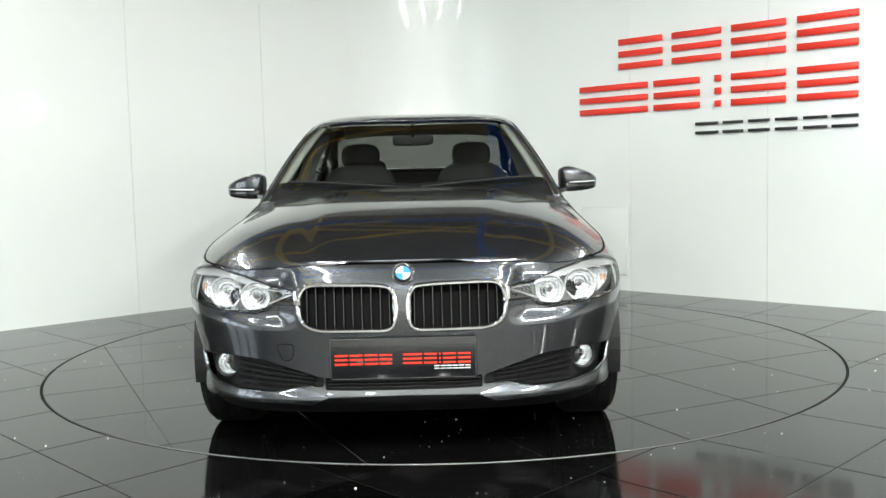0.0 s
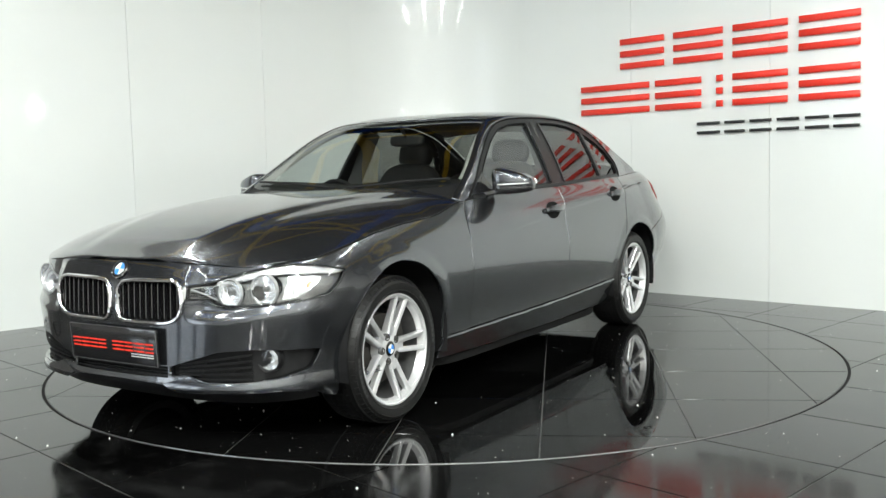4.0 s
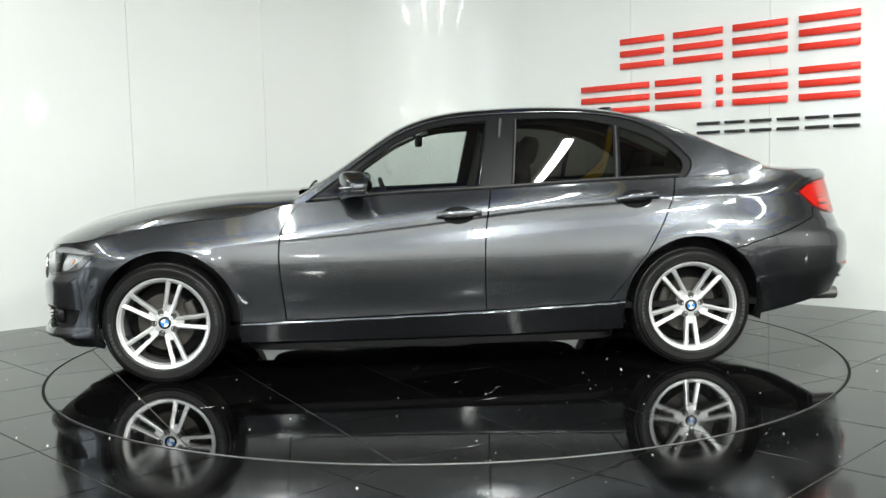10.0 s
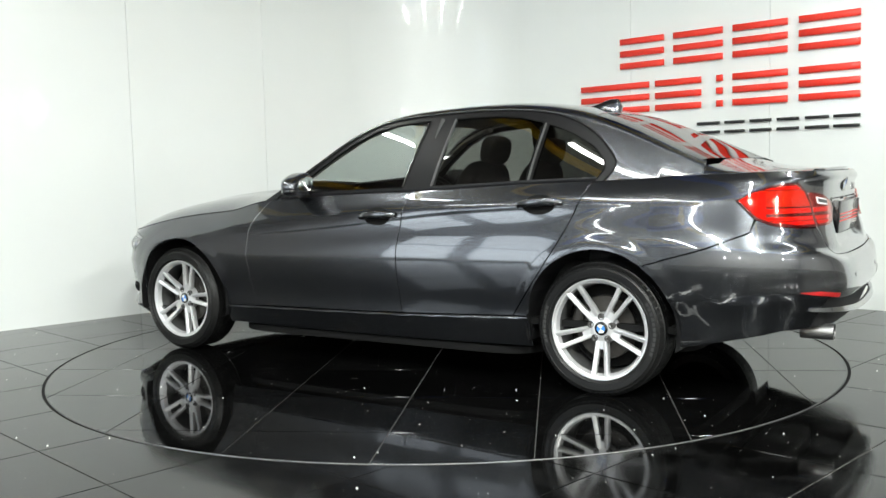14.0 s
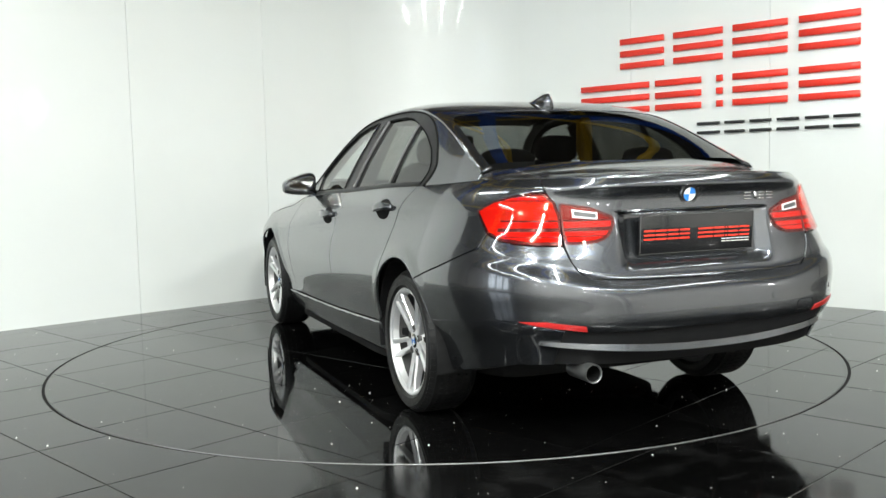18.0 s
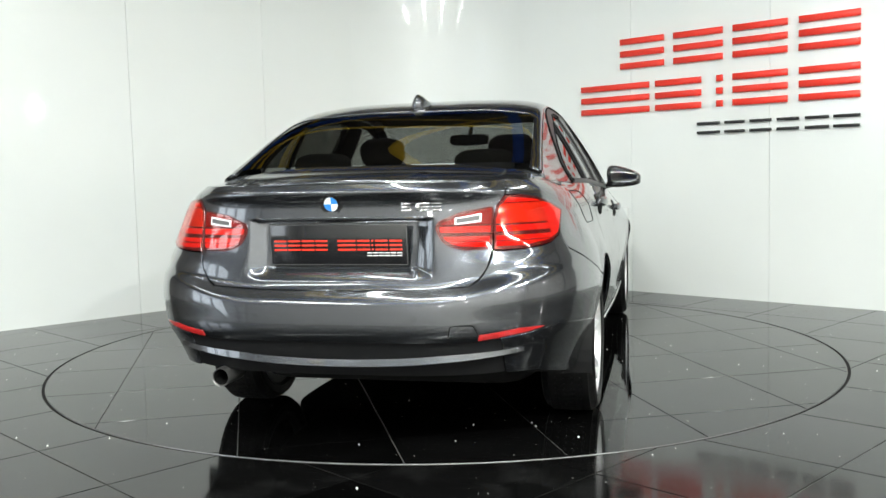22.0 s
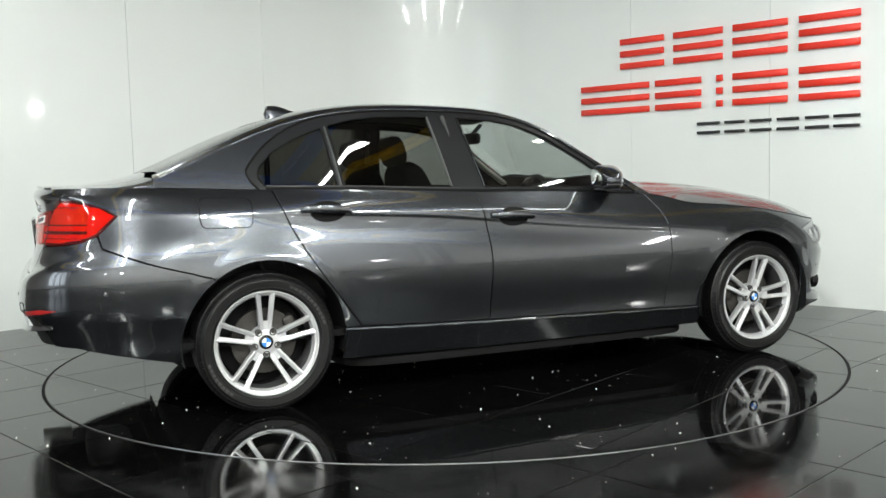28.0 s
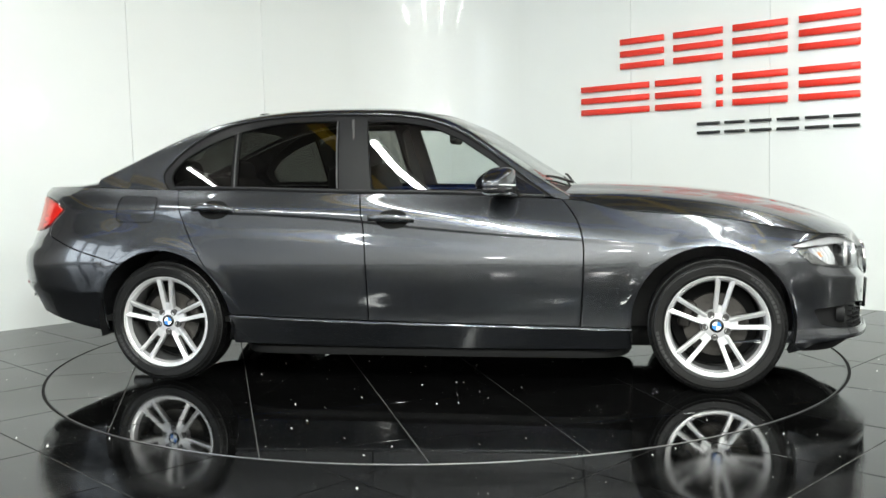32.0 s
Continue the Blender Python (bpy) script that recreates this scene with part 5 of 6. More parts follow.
bit("chin", patch("chin", [[(U_NOSE, 0.269), at_nose(0.26, 0.265), at_nose(0.328, 0.247), at_nose(0.52, 0.243), at_nose(0.706, 0.243), at_x(1.85, 0.230), at_x(1.80, 0.185), at_nose(0.6, 0.172), at_nose(0.3, 0.172), (U_NOSE, 0.174)]], side_at, BLACK_PLASTIC, both=True, lift=-0.012, **U_ALL), front_bumper, "black lower lip")
SPLITTER = [at_nose(y, z) for y, z in ((0.272, 0.268), (0.335, 0.288), (0.39, 0.300), (0.43, 0.287), (0.476, 0.279), (0.61, 0.280), (0.728, 0.294), (0.79, 0.312), (0.825, 0.300), (0.832, 0.240), (0.706, 0.243), (0.52, 0.243), (0.33, 0.238))]


def splitter_at(u, z):
    """The blade under the side grilles: it stands out further towards its lower edge."""
    p = side_at(u, z)
    return p + Vector((1, 0.55 * p.y, 0)).normalized() * (0.002 + 0.27 * max(0.0, 0.302 - z))


for flip in (False, True):
    bit("splitter", patch("splitter", [SPLITTER], splitter_at, PAINT, mirror=flip, flange=0.022, du=0.02, dv=0.01), front_bumper)
BROW = LAMP_TOP[1:] + [at_x(1.79, 0.694), at_x(1.86, 0.699), at_nose(0.74, 0.704), at_nose(0.69, 0.700), at_nose(0.6, 0.684), at_nose(0.5, 0.662)]
AMBER_SPOT = [at_nose(0.795, 0.676), at_nose(0.812, 0.672), at_nose(0.812, 0.643), at_nose(0.797, 0.646)]
CORNER = [at_nose(0.742, 0.698), at_nose(0.79, 0.699), at_nose(0.826, 0.693), at_nose(0.829, 0.672), at_nose(0.812, 0.628), at_nose(0.785, 0.606), at_nose(0.738, 0.600)]
INNER_STRIP = [at_nose(0.40, 0.650), at_nose(0.47, 0.664), at_nose(0.492, 0.600), at_nose(0.47, 0.609), at_nose(0.40, 0.609)]
for flip in (False, True):
    sy = -1 if flip else 1
    kid = bit("kidney_grille", patch("kidney_grille", [KIDNEY], side_at, INNER, mirror=flip, lift=-0.1, flange=0, **U_ALL), None, "black kidney grille in a chrome frame")
    bit("frame", tube("frame", on_skin(KIDNEY, flip, 0.003), 0.011, CHROME, closed=True, flat=(0.011, 0.009)), kid, "chrome frame")
    bit("frame_lip", tube("frame_lip", on_skin(KIDNEY, flip, -0.012), 0.010, BLACK_GLOSS, closed=True, flat=(0.012, 0.006)), kid)
    for k in range(10):
        u, _ = at_nose(0.045 + 0.0335 * k, 0.59)
        s = span_at(KIDNEY, u)
        if s:
            m = skin_frame(u, (s[0] + s[1]) / 2, flip, -0.026)
            bit("slat", tube("slat", [m @ Vector((0, 0, s[0] - (s[0] + s[1]) / 2 + 0.004)), m @ Vector((0, 0, s[1] - (s[0] + s[1]) / 2 - 0.004))], 0.004, BLACK_GLOSS, flat=(0.003, 0.02)), kid)
            m = skin_frame(u, (s[0] + s[1]) / 2, flip, -0.006)
            bit("slat_edge", tube("slat_edge", [m @ Vector((0, 0, 0.4 * (s[0] - s[1]))), m @ Vector((0, 0, 0.4 * (s[1] - s[0])))], 0.0010, BARREL, n=6), kid)
    bit("fog_grille", patch("fog_grille", [FOG_HOLE], side_at, BLACK_PLASTIC, mirror=flip, lift=-0.034, flange=0, **U_ALL), front_bumper, "black side grille")
    for z0, z1 in ((0.292, 0.292), (0.304, 0.314), (0.317, 0.338), (0.330, 0.362), (0.343, 0.386)):
        pts = [skin_frame(*at_nose(y, z0 + (z1 - z0) * (y - 0.33) / 0.3), flip, -0.022).translation for y in (0.335, 0.42, 0.5, 0.58, 0.635)]
        bit("grille_bar", tube("grille_bar", pts, 0.004, BLACK_PLASTIC, flat=(0.014, 0.0035)), front_bumper)
    for y in (0.44, 0.57):
        pts = [skin_frame(*at_nose(y - 0.02 + 0.04 * i / 3, 0.28 + 0.09 * i / 3), flip, -0.026).translation for i in range(4)]
        bit("grille_rib", tube("grille_rib", pts, 0.003, BLACK_PLASTIC), front_bumper)
    m = skin_frame(*at_nose(0.690, 0.366), flip, -0.022)
    m = Matrix.Translation(m.translation) @ pose(0, 0, 0, 0, 0, 90 - sy * -14)
    fog = bit("fog_light", lathe("fog_light", [(0.052, 0.03), (0.052, -0.002), (0.049, -0.006), (0.043, -0.003), (0.040, 0.008)], BLACK_PLASTIC, 36), None, "round clear fog light in a black ring")
    fog.matrix_basis = HOME @ m
    part("reflector", lathe("reflector", [(0.041, 0.002), (0.038, 0.006), (0.033, 0.005), (0.030, 0.011), (0.022, 0.010), (0.018, 0.015), (0.0, 0.017)], BRIGHT, 32), fog)
    part("bulb", lathe("bulb", [(0.0, 0.006), (0.006, 0.007), (0.008, 0.010), (0.008, 0.016)], DARK_METAL, 16), fog)
    part("lens", lathe("lens", [(0.041, 0.002), (0.027, -0.003), (0.0, -0.006)], LENS, 32), fog)
    # headlight
    bowls = ((0.556, 0.630, 0.048), (0.682, 0.644, 0.053))
    housing = HEAD_LAMP
    for y, z, q in bowls:
        housing = keyhole(housing, [at_nose(y + 1.08 * q * math.cos(k * math.pi / 14), z + 1.08 * q * math.sin(k * math.pi / 14)) for k in range(28)])
    lamp = bit("headlight", patch("headlight", [housing], side_at, LAMP_GREY, mirror=flip, lift=-0.036, flange=0, **U_ALL), None, "clear halogen headlight with two round reflectors")
    bit("lens", patch("lens", [HEAD_LAMP], side_at, LENS, mirror=flip, flange=0, lift=-0.001, **U_ALL), lamp, "clear lens")
    bit("brow", patch("brow", [BROW], side_at, SATIN, mirror=flip, lift=-0.010, flange=0.02, **U_ALL), lamp, "satin silver brow")
    bit("indicator", patch("indicator", [AMBER_SPOT], side_at, AMBER, mirror=flip, lift=-0.03, flange=0.01, **U_ALL), lamp, "amber indicator")
    bit("corner_reflector", patch("corner_reflector", [CORNER], side_at, BRIGHT, mirror=flip, lift=-0.033, flange=0.012, **U_ALL), lamp, "bright corner reflector")
    for y in (0.752, 0.768, 0.784, 0.800, 0.816):
        bit("flute", tube("flute", [skin_frame(*at_nose(y, z), flip, -0.031).translation for z in (0.612 + max(0, y - 0.785) * 0.8, 0.65, 0.692)], 0.004, BRIGHT, n=6), lamp)
    low_edge = [skin_frame(*at_nose(y, z), flip, -0.012).translation for y, z in ((0.50, 0.588), (0.55, 0.577), (0.614, 0.581), (0.71, 0.589), (0.787, 0.599))]
    bit("lower_trim", tube("lower_trim", low_edge, 0.004, BLACK_GLOSS, flat=(0.006, 0.005)), lamp)
    brow_edge = [skin_frame(*at_nose(y, z), flip, -0.014).translation for y, z in ((0.41, 0.648), (0.5, 0.660), (0.6, 0.682), (0.69, 0.698), (0.74, 0.702), (0.80, 0.698))]
    bit("brow_edge", tube("brow_edge", brow_edge, 0.003, BRIGHT, n=6), lamp, "bright lower edge of the brow")
    bit("seal", tube("seal", on_skin(HEAD_LAMP, flip, -0.003), 0.004, BLACK_GLOSS, closed=True), lamp)
    for y, z, r in bowls:
        p = skin_frame(*at_nose(y, z), flip, -0.023).translation
        bowl = part("reflector", lathe("reflector", [(r * 1.12, 0.006), (r * 1.1, -0.006), (r, -0.004), (r * 0.95, 0.003), (r * 0.86, 0.009), (r * 0.84, 0.005), (r * 0.66, 0.014), (r * 0.63, 0.009), (r * 0.4, 0.016), (r * 0.37, 0.011), (0.0, 0.016)], BRIGHT, 36), lamp)
        bowl.matrix_basis = Matrix.Translation(p) @ pose(0, 0, 0, 0, 0, 90 - sy * -6)
        ring = part("bezel", lathe("bezel", [(r * 1.08, -0.004), (r * 1.1, -0.009), (r * 1.17, -0.009), (r * 1.19, 0.004)], SATIN, 36), lamp)
        ring.matrix_basis = bowl.matrix_basis
        bulb = part("bulb", lathe("bulb", [(0.0, -0.002), (0.007, -0.001), (0.010, 0.003), (0.010, 0.018)], BARREL, 16), lamp)
        bulb.matrix_basis = bowl.matrix_basis
    bit("inner_panel", patch("inner_panel", [INNER_STRIP], side_at, BLACK_GLOSS, mirror=flip, lift=-0.026, flange=0.02, **U_ALL), lamp, "gloss black inner panel")
    bit("inner_trim", tube("inner_trim", [skin_frame(*at_nose(y, 0.643 - (y - 0.405) * 0.42), flip, -0.016).translation for y in (0.405, 0.45, 0.505)], 0.004, ALLOY, flat=(0.004, 0.003)), lamp)
for flip in (False, True):
    bit("lamp_bridge", patch("lamp_bridge", [[at_nose(0.380, 0.608), at_nose(0.380, 0.654), at_nose(0.391, 0.652), at_nose(0.391, 0.607)]], side_at, CHROME, mirror=flip, lift=0.004, flange=0.01, **U_ALL), front_bumper, "chrome bridge between grille and headlight")
TOW_F = rounded([at_nose(0.40, 0.462), at_nose(0.47, 0.458), at_nose(0.44, 0.395), at_nose(0.405, 0.405)], 0.02)
bit("tow_cover", tube("tow_cover", on_skin(TOW_F, True, 0.0), 0.0022, INNER, closed=True, n=6), front_bumper)
badge(car, HOME @ skin_frame(U_NOSE - 0.0005, 0.708, False, 0.005), 0.042)
badge(car, HOME @ skin_frame(U_TAIL + 0.0005, 0.968, False, 0.004), 0.042)


def plate(m, label):
    """A dark show plate with plain red and white bars."""
    ob = part("plate", box_mesh("plate", 0.53, 0.010, 0.150, BLACK_GLOSS, 0.003, 2), car, label, HOME @ m)
    for zz in (-0.0735, 0.0735):
        part("plate_edge", box_mesh("plate_edge", 0.52, 0.002, 0.0016, BARREL), ob, m=pose(0, -0.0058, zz))
    for xx in (-0.2625, 0.2625):
        part("plate_edge", box_mesh("plate_edge", 0.0016, 0.002, 0.145, BARREL), ob, m=pose(xx, -0.0058, 0))
    for x0, x1 in ((-0.247, -0.200), (-0.193, -0.146), (-0.139, -0.092), (-0.085, -0.040), (0.0, 0.068), (0.076, 0.122), (0.130, 0.136), (0.144, 0.190), (0.198, 0.244)):
        for zz in (-0.010, 0.006, 0.022):
            part("red_bar", box_mesh("red_bar", x1 - x0, 0.002, 0.006, SIGN_RED), ob, m=pose((x0 + x1) / 2, -0.0062, zz - 0.008))
    for k in range(6):
        for zz in (-0.040, -0.030):
            part("white_bar", box_mesh("white_bar", 0.018, 0.002, 0.003, BADGE_WHITE), ob, m=pose(0.121 + 0.0225 * k, -0.0062, zz))
    return ob


plate(pose(2.181, 0, 0.408, 0, 0, 90) @ pose(0, 0, 0, 3), "black show plate with red and white bars")
plate(pose(-2.350, 0, 0.819, 0, 0, -90) @ pose(0, 0, 0, 4), "black show plate with red and white bars")

# ---------------------------------------------------------------- tail: lamps, reflectors, exhaust, lettering bars
def band(poly, z0, z1, u0=None, u1=None):
    q = cut(cut(poly, 1, z0, False), 1, z1, True)
    if u0 is not None:
        q = cut(q, 0, u0, False)
    if u1 is not None:
        q = cut(q, 0, u1, True)
    return q


def shrink(poly, d):
    c = Vector((sum(p[0] for p in poly) / len(poly), sum(p[1] for p in poly) / len(poly)))
    return [(Vector(p) - (Vector(p) - c).normalized() * d)[:] for p in poly]


for flip in (False, True):
    sy = -1 if flip else 1
    for poly, base in ((TAIL_LAMP, "tail_light"), (LID_LAMP, "lid_light")):
        lamp = bit(base, patch(base, [poly], side_at, RED_DARK, mirror=flip, lift=0.001, flange=0.02, **U_ALL), boot_lid if base == "lid_light" else None, "glossy red tail light")
        holder = boot_lid if base == "lid_light" else lamp
        inner = shrink(poly, 0.012)
        bars = [(0.806, 0.822, RED_LENS), (0.826, 0.842, RED_LENS), (0.857, 0.878, RED_LENS)]
        bars += [(0.885, 0.955, RED_DEEP), (0.959, 0.985, RED_LENS)] if base == "tail_light" else [(0.885, 0.94, RED_WINE)]
        for z0, z1, mat in bars:
            q = band(inner, z0, z1)
            if len(q) > 2:
                bit("light_band", patch("light_band", [q], side_at, mat, mirror=flip, lift=0.005, flange=0.008, du=0.02, dv=0.01), holder)
        if base == "tail_light":
            bit("light_column", patch("light_column", [band(inner, 0.80, 0.95, at_x(-2.135, 0.87)[0])], side_at, RED_LENS, mirror=flip, lift=0.0062, flange=0.008, du=0.02, dv=0.01), holder)
        bit("cover", patch("cover", [poly], side_at, RED_COVER, mirror=flip, lift=0.009, flange=0.006, **U_ALL), holder, "clear red cover")
    bit("reversing_frame", patch("reversing_frame", [[at_tail(0.432, 0.909), at_tail(0.523, 0.923), at_tail(0.523, 0.893), at_tail(0.432, 0.884)]], side_at, BADGE_WHITE, mirror=flip, lift=0.0105, flange=0.004, **U_ALL), boot_lid, "pale frame of the reversing light")
    bit("reversing_light", patch("reversing_light", [[at_tail(0.438, 0.9045), at_tail(0.517, 0.9165), at_tail(0.517, 0.899), at_tail(0.438, 0.889)]], side_at, BARREL, mirror=flip, lift=0.012, flange=0.004, **U_ALL), boot_lid, "grey reversing light")
    bit("reflector", patch("reflector", [rounded([at_tail(0.522, 0.482), at_tail(0.60, 0.494), at_tail(0.69, 0.507), at_tail(0.74, 0.520), at_tail(0.66, 0.521), at_tail(0.53, 0.503)], 0.004)], side_at, RED_DULL, mirror=flip, lift=0.003, flange=0.006, **U_ALL), rear_bumper, "narrow red reflector")
for k, w in ((0, 0.033), (1, 0.012), (2, 0.033), (3, 0.033)):
    y = -(0.255 + (0, 0.043, 0.070, 0.113)[k])
    for zz in (0.939, 0.951, 0.963) if k != 1 else (0.951,):
        m = skin_frame(*at_tail(-y, zz), True, 0.003)
        part("letter_bar", box_mesh("letter_bar", w, 0.004, 0.005 if k != 1 else 0.028, CHROME, 0.001, 1), boot_lid, m=m)
exhaust = bit("exhaust", lathe("exhaust", [(0.030, 0.14), (0.036, 0.14), (0.036, 0.0), (0.0345, -0.004), (0.032, -0.002), (0.031, 0.006), (0.0305, 0.13)], STEEL_EDGE, 36), None, "round chrome exhaust tip")
# flat black lining that makes the inside of the tip dark
part("bore", lathe("bore", [(0.0302, 0.004), (0.0298, 0.12), (0.0, 0.12)], INNER, 36), exhaust, "flat black bore")
exhaust.matrix_basis = HOME @ pose(-2.372, 0.482, 0.318, 0, 0, -90)
bit("silencer", superbox("silencer", 0.12, 0.40, 0.045, DARK_METAL, 0.5, m=pose(-2.05, 0.15, 0.345)), None, "dark exhaust silencer")
TOW_R = rounded([at_tail(0.43, 0.535), at_tail(0.51, 0.538), at_tail(0.53, 0.495), at_tail(0.42, 0.492)], 0.012)
bit("tow_cover", tube("tow_cover", on_skin(TOW_R, True, 0.0), 0.002, INNER, closed=True, n=6), rear_bumper)

# ---------------------------------------------------------------- flanks: handles, mirrors, flap, trims
FLAP = rounded([(-1.443, 0.977), (-1.675, 0.985), (-1.675, 0.850), (-1.447, 0.847)], 0.035)
bit("fuel_flap", tube("fuel_flap", on_skin([at_x(*p) for p in FLAP], True, 0.0), 0.0022, INNER, closed=True, n=6), DOORS["rear_wing", True], "fuel flap")
for flip in (False, True):
    sy = -1 if flip else 1
    for door, x0, x1, za, zb in (("front_door", -0.035, -0.272, 0.836, 0.846), ("rear_door", -0.99, -1.226, 0.896, 0.906)):
        xm, zm = (x0 + x1) / 2, (za + zb) / 2
        cup = [(xm + 0.006 + 0.084 * math.cos(a), zm + 0.003 + 0.047 * math.sin(a)) for a in [2 * math.pi * i / 24 for i in range(24)]]
        # raised dark oval: the recess is not cut, its shade is painted on
        bit("handle_recess_shade", patch("handle_recess_shade", [cup], side_at, INNER, mirror=flip, lift=0.0035, flange=0.006, du=0.01, dv=0.01), DOORS[door, flip], "dark oval, shade of the handle recess")
        pts, n = [], 12
        for i in range(n + 1):
            t = i / n
            p = skin_frame(x0 + (x1 - x0) * t, za + 0.007 + (zb - za) * t, flip, 0.006 + 0.026 * math.sin(math.pi * t) ** 0.6).translation
            pts.append(p)
        v, f = [], []
        for i, p in enumerate(pts):
            t = i / n
            h = 0.0235 * (0.5 + 0.45 * math.sin(math.pi * min(max(t, 0.06), 0.94)) ** 0.5)
            for j in range(10):
                a = 2 * math.pi * j / 10
                v.append(p + Vector((0, sy * 0.010 * math.cos(a), h * math.sin(a))))
        f = [(i * 10 + j, i * 10 + (j + 1) % 10, i * 10 + 10 + (j + 1) % 10, i * 10 + 10 + j) for i in range(n) for j in range(10)] + [tuple(range(10)), tuple(range(n * 10, n * 10 + 10))]
        bit("handle", mesh_of("handle", v, f, PAINT, True), DOORS[door, flip], "body-coloured pull handle")
    belt_pts = [house_at(x, RIM_T(x) + 0.012) for x in [0.60 - 1.96 * i / 40 for i in range(41)]]
    bit("belt_trim", tube("belt_trim", [Vector((p.x, sy * (p.y + 0.002), p.z)) for p in belt_pts], 0.008, BLACK_SATIN, flat=(0.005, 0.010)), None, "satin black belt trim")
    for win in (WINDOW_F, WINDOW_R, WINDOW_Q):
        bit("seal", tube("seal", on_skin(win, flip, 0.0, house_at, 0.03), 0.004, INNER, closed=True, n=6), DOORS["front_door" if win is WINDOW_F else "rear_door", flip])
    for (xa, za), (xb, zb), owner in (((-0.272, 0.995), (-0.334, 1.346), "front_door"), ((-0.452, 1.0), (-0.498, 1.350), "rear_door"), ((-1.014, 1.018), (-1.045, 1.302), "rear_door")):
        bar = [skin_frame(xa + (xb - xa) * i / 6, za + (zb - za) * i / 6, flip, 0.001, house_at).translation for i in range(7)]
        # rear bars are grey: the reflection on dark trim put into the colour
        bit("window_bar", tube("window_bar", bar, 0.006, BARREL if owner == "rear_door" else BLACK_GLOSS, flat=(0.004, 0.008)), DOORS[owner, flip], "narrow upright window bar")
    outer_seal = [house_at(x, z) for x, z in frame_pts]
    bit("roof_seal", tube("roof_seal", [Vector((p.x, sy * (p.y + 0.002), p.z)) for p in outer_seal], 0.0045, INNER, n=6), None, "black window seal")
    # mirror
    c = Vector((0.395, sy * 0.905, 1.022))

    def shell(name, rx, ry, rz, e, mat, dx, dz, dy=0.0, falls=False):
        """A mirror part that thins and drops towards its outer end."""
        me = superbox(name, rx, ry, rz, mat, e)
        for v in me.vertices:
            t = (v.co.y * sy / ry + 1) / 2
            v.co.z = (v.co.z + rz) * (1.10 - 0.58 * t ** 1.5) - rz + 0.010 * t * t if falls else v.co.z * (1.05 - 0.30 * t * t) + 0.006 * t * t
            v.co.x = v.co.x * (1.05 - 0.35 * t * t) - 0.022 * t * t
        m = Matrix.Translation(c + Vector((dx, sy * dy, dz))) @ pose(0, 0, 0, 0, 0, sy * 6)
        me.transform(m)
        return me

    mirror = bit("door_mirror", shell("door_mirror", 0.072, 0.106, 0.060, 0.58, PAINT, 0.0, 0.004, falls=True), None, "body-coloured door mirror")
    bit("lower_shell", shell("lower_shell", 0.070, 0.104, 0.032, 0.55, BLACK_GLOSS, -0.001, -0.040), mirror, "black lower shell")
    bit("repeater", shell("repeater", 0.071, 0.098, 0.0055, 0.6, BADGE_WHITE, 0.002, -0.020, 0.006), mirror, "pale indicator strip")
    bit("foot", tube("foot", [Vector((0.45, sy * 0.76, 0.955)), Vector((0.43, sy * 0.81, 0.965)), Vector((0.41, sy * 0.86, 0.985))], 0.03, BLACK_GLOSS, flat=(0.045, 0.02)), mirror, "black mirror foot")
    bit("mirror_glass", shell("mirror_glass", 0.004, 0.088, 0.046, 0.65, CHROME, -0.070, 0.0, falls=True), mirror, "mirror glass")
    # corner pane cover in front of the door window
    bit("sail_panel", patch("sail_panel", [[(0.605, 0.952), (0.415, 1.070), (0.385, 0.968)]], house_at, BLACK_GLOSS, mirror=flip, lift=0.003, **U_ALL), None, "black mirror mounting panel")
# fin aerial
fv, ff = [], []
FIN_L = 12
for i in range(FIN_L + 1):
    t = i / FIN_L
    x = -0.985 - 0.2 * t
    h = 0.066 * smooth(0.0, 0.9, t) if t < 1 else 0.03
    w = 0.046 * (math.sin(math.pi * min(0.97, 0.12 + 0.75 * t)) ** 0.7)
    base = roof_at(x, 0).z - 0.004
    for j in range(9):
        a = math.pi * j / 8
        fv.append((x - (0.012 * math.sin(a) if t > 0.8 else 0), w * math.cos(a) * (1 - 0.55 * math.sin(a) ** 2), base + max(h, 0.006) * math.sin(a) ** 0.8))
ff = [(i * 9 + j, i * 9 + j + 1, i * 9 + 10 + j, i * 9 + 9 + j) for i in range(FIN_L) for j in range(8)] + [tuple(range(9)), tuple(range(FIN_L * 9, FIN_L * 9 + 9))]
bit("fin_aerial", mesh_of("fin_aerial", fv, ff, PAINT, True), roof, "body-coloured fin aerial")
for flip, x0, x1 in ((False, 0.05, 0.62), (False, -0.62, -0.02)):
    arm = [roof_at(0.685 - 0.10 * abs(y) / 0.7, y / 0.72) + Vector((0.006, 0, 0.010)) for y in [x0 + (x1 - x0) * i / 10 for i in range(11)]]
    bit("wiper", tube("wiper", arm, 0.007, BLACK_PLASTIC), None, "black windscreen wiper")

# ---------------------------------------------------------------- cabin
bit("headliner", patch("headliner", [[(0.05, 0), (0.0, 0.86), (-1.25, 0.84), (-1.22, 0)]], roof_at, LINER, both=True, lift=-0.03, flange=0, du=0.06, dv=0.1), roof, "pale grey headliner")
bit("dashboard", superbox("dashboard", 0.24, 0.70, 0.13, BLACK_PLASTIC, 0.4, m=pose(0.50, 0, 0.83)), None, "black dashboard")
wheel_ring = [(0.185 * math.cos(a) * 0.35, 0.185 * math.sin(a), 0.185 * math.cos(a) * 0.94) for a in [2 * math.pi * i / 36 for i in range(36)]]
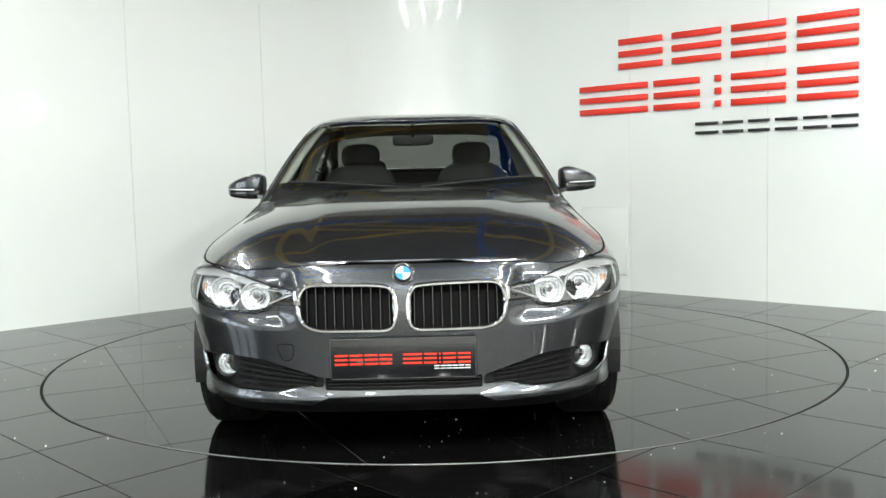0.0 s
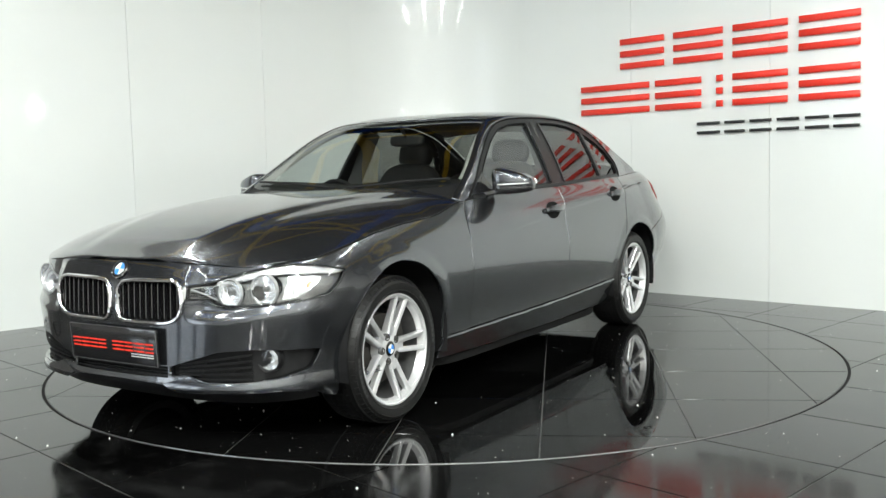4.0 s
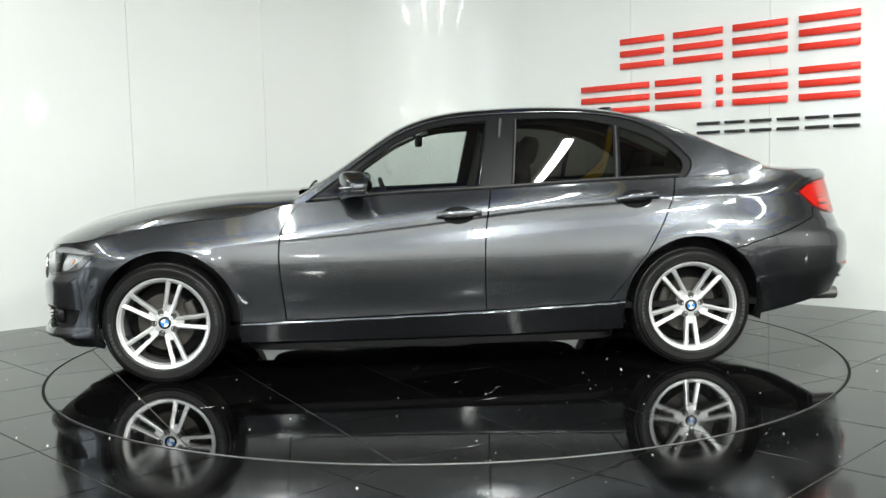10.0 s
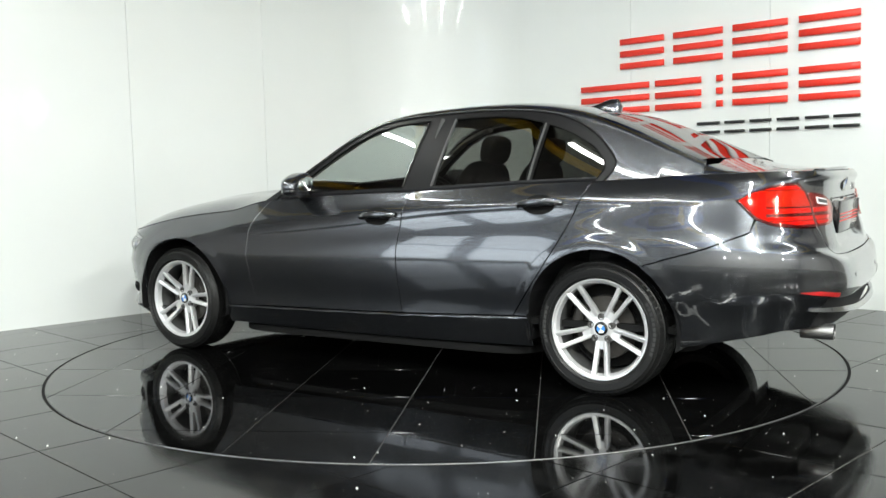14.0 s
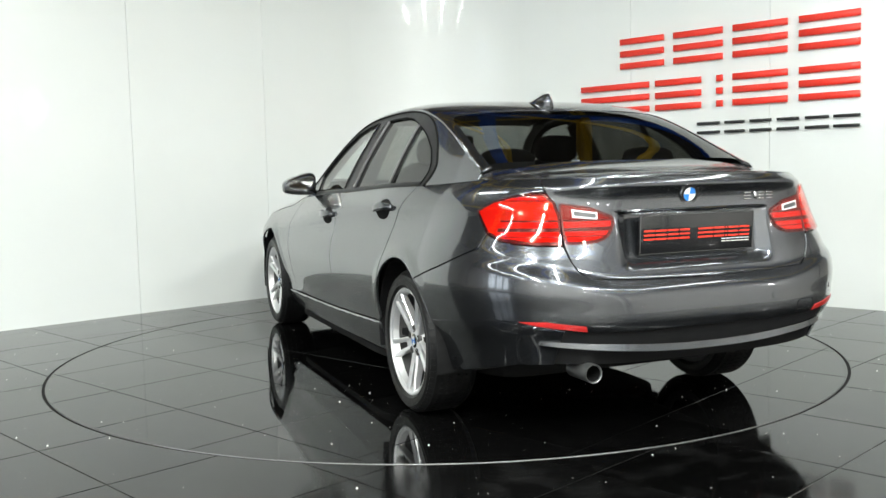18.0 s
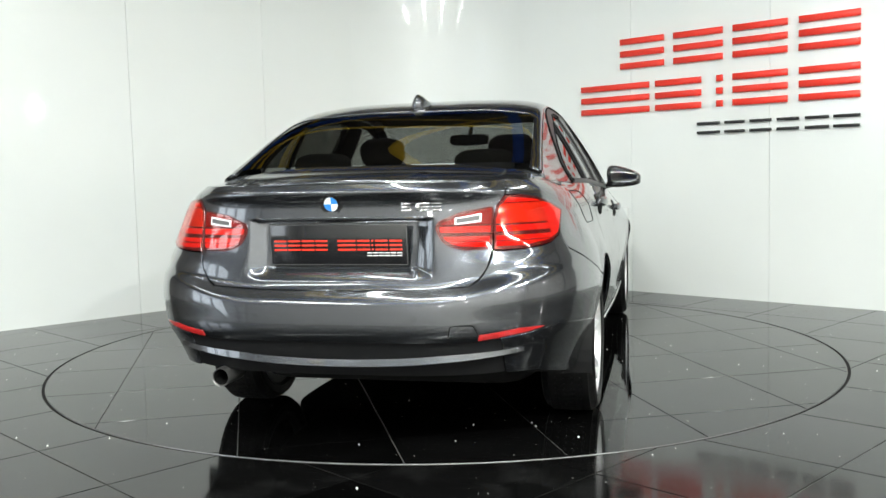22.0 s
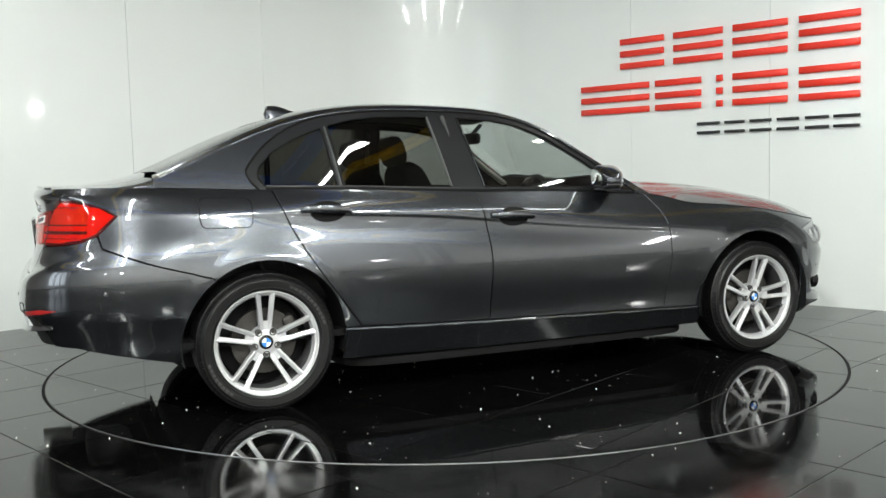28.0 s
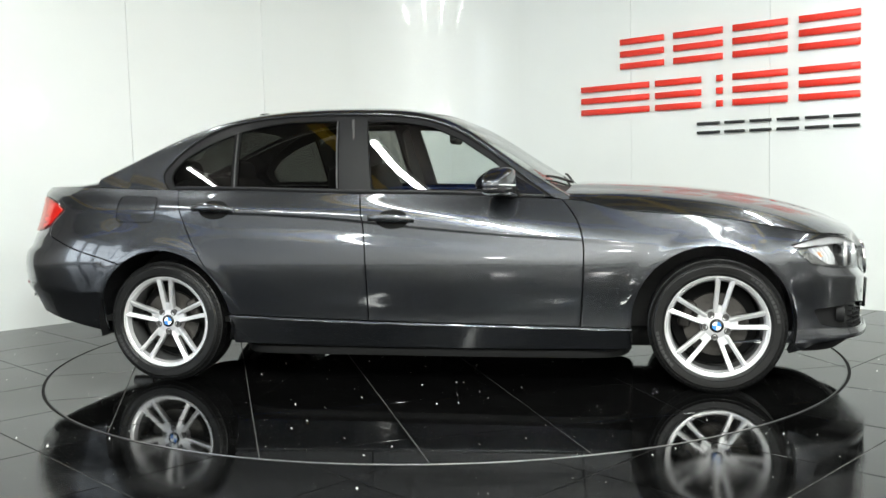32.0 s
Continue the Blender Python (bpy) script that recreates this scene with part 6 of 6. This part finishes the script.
steer = bit("steering_wheel", tube("steering_wheel", [Vector((0.20 + x, -0.36 + y, 0.86 + z)) for x, y, z in wheel_ring], 0.015, BLACK_PLASTIC, closed=True), None, "black steering wheel")
bit("boss", superbox("boss", 0.03, 0.075, 0.06, BLACK_PLASTIC, 0.7, m=pose(0.22, -0.36, 0.85, 0, 20)), steer)
for y in (0.36, -0.36):
    seat = bit("front_seat", superbox("front_seat", 0.27, 0.25, 0.085, SEAT_CLOTH, 0.5, m=pose(-0.12, y, 0.52, 0, -8)), None, "black cloth front seat")
    bit("backrest", superbox("backrest", 0.075, 0.24, 0.32, SEAT_CLOTH, 0.55, m=pose(-0.46, y, 0.82, 0, -18)), seat)
    bit("headrest", superbox("headrest", 0.05, 0.125, 0.08, SEAT_CLOTH, 0.65, m=pose(-0.60, y, 1.185, 0, -14)), seat)
    for s in (-0.05, 0.05):
        bit("headrest_post", tube("headrest_post", [(-0.555, y + s, 1.09), (-0.59, y + s, 1.17)], 0.006, CHROME), seat)
bench = bit("rear_seat", superbox("rear_seat", 0.26, 0.64, 0.09, SEAT_CLOTH, 0.35, m=pose(-1.05, 0, 0.54, 0, -6)), None, "black cloth rear bench seat")
bit("backrest", superbox("backrest", 0.08, 0.64, 0.28, SEAT_CLOTH, 0.35, m=pose(-1.38, 0, 0.80, 0, -22)), bench)
for y in (0.38, -0.38):
    bit("headrest", superbox("headrest", 0.045, 0.135, 0.065, SEAT_CLOTH, 0.6, m=pose(-1.47, y, 1.105, 0, -14)), bench)
bit("parcel_shelf", superbox("parcel_shelf", 0.2, 0.62, 0.02, BLACK_PLASTIC, 0.3, m=pose(-1.63, 0, 1.005)), None, "black parcel shelf")
rear_mirror = bit("interior_mirror", superbox("interior_mirror", 0.022, 0.12, 0.034, BLACK_PLASTIC, 0.5, m=pose(0.02, 0, 1.262)), None, "black interior mirror")
bit("mirror_stalk", tube("mirror_stalk", [(0.03, 0, 1.28), (0.09, 0, 1.345)], 0.012, BLACK_PLASTIC), rear_mirror)
for sy in (1, -1):
    trim = [Vector((p.x - 0.01, sy * p.y * 0.965, p.z - 0.03)) for p in (roof_at(x, 0.97) for x in (0.60, 0.45, 0.3, 0.15, 0.02, -0.05))]
    bit("pillar_trim", tube("pillar_trim", trim, 0.03, LINER, flat=(0.030, 0.016)), None, "pale pillar trim")
    bit("pillar_post", tube("pillar_post", [Vector((-0.36, sy * 0.73, 0.95)), Vector((-0.40, sy * 0.66, 1.15)), Vector((-0.42, sy * 0.57, 1.34))], 0.03, POST_GREY, flat=(0.012, 0.05)), None, "grey door pillar trim")
# parking sensors
for flip in (False, True):
    for place in (at_nose(0.56, 0.455), at_nose(0.80, 0.47), at_tail(0.30, 0.56), at_tail(0.66, 0.57)):
        dot = part("parking_sensor", lathe("parking_sensor", [(0.0, -0.0005), (0.0085, -0.0005), (0.0095, 0.001), (0.0105, 0.003)], PAINT, 20), front_bumper if place[0] > 0 else rear_bumper, "small round parking sensor")
        dot.matrix_basis = skin_frame(*place, flip, 0.0012)



# ---------------------------------------------------------------- tiles last, then the turning
build_tiles()
TURN = [(0.0, -89.7), (0.5, -92.0), (1.0, -95.2), (1.5, -99.5), (2.0, -104.0), (3.0, -113.0), (6.0, -140.7), (10.0, -176.4), (14.0, -212.1), (18.0, -247.7), (22.0, -283.4), (26.0, -319.0), (28.0, -336.9), (30.0, -354.4), (32.0, -371.5)]


def motions():
    rows = [(t, pose(0, 0, 0, 0, 0, a)) for t, a in TURN]
    walk(car, rows)
    walk(turntable, rows)


motions()
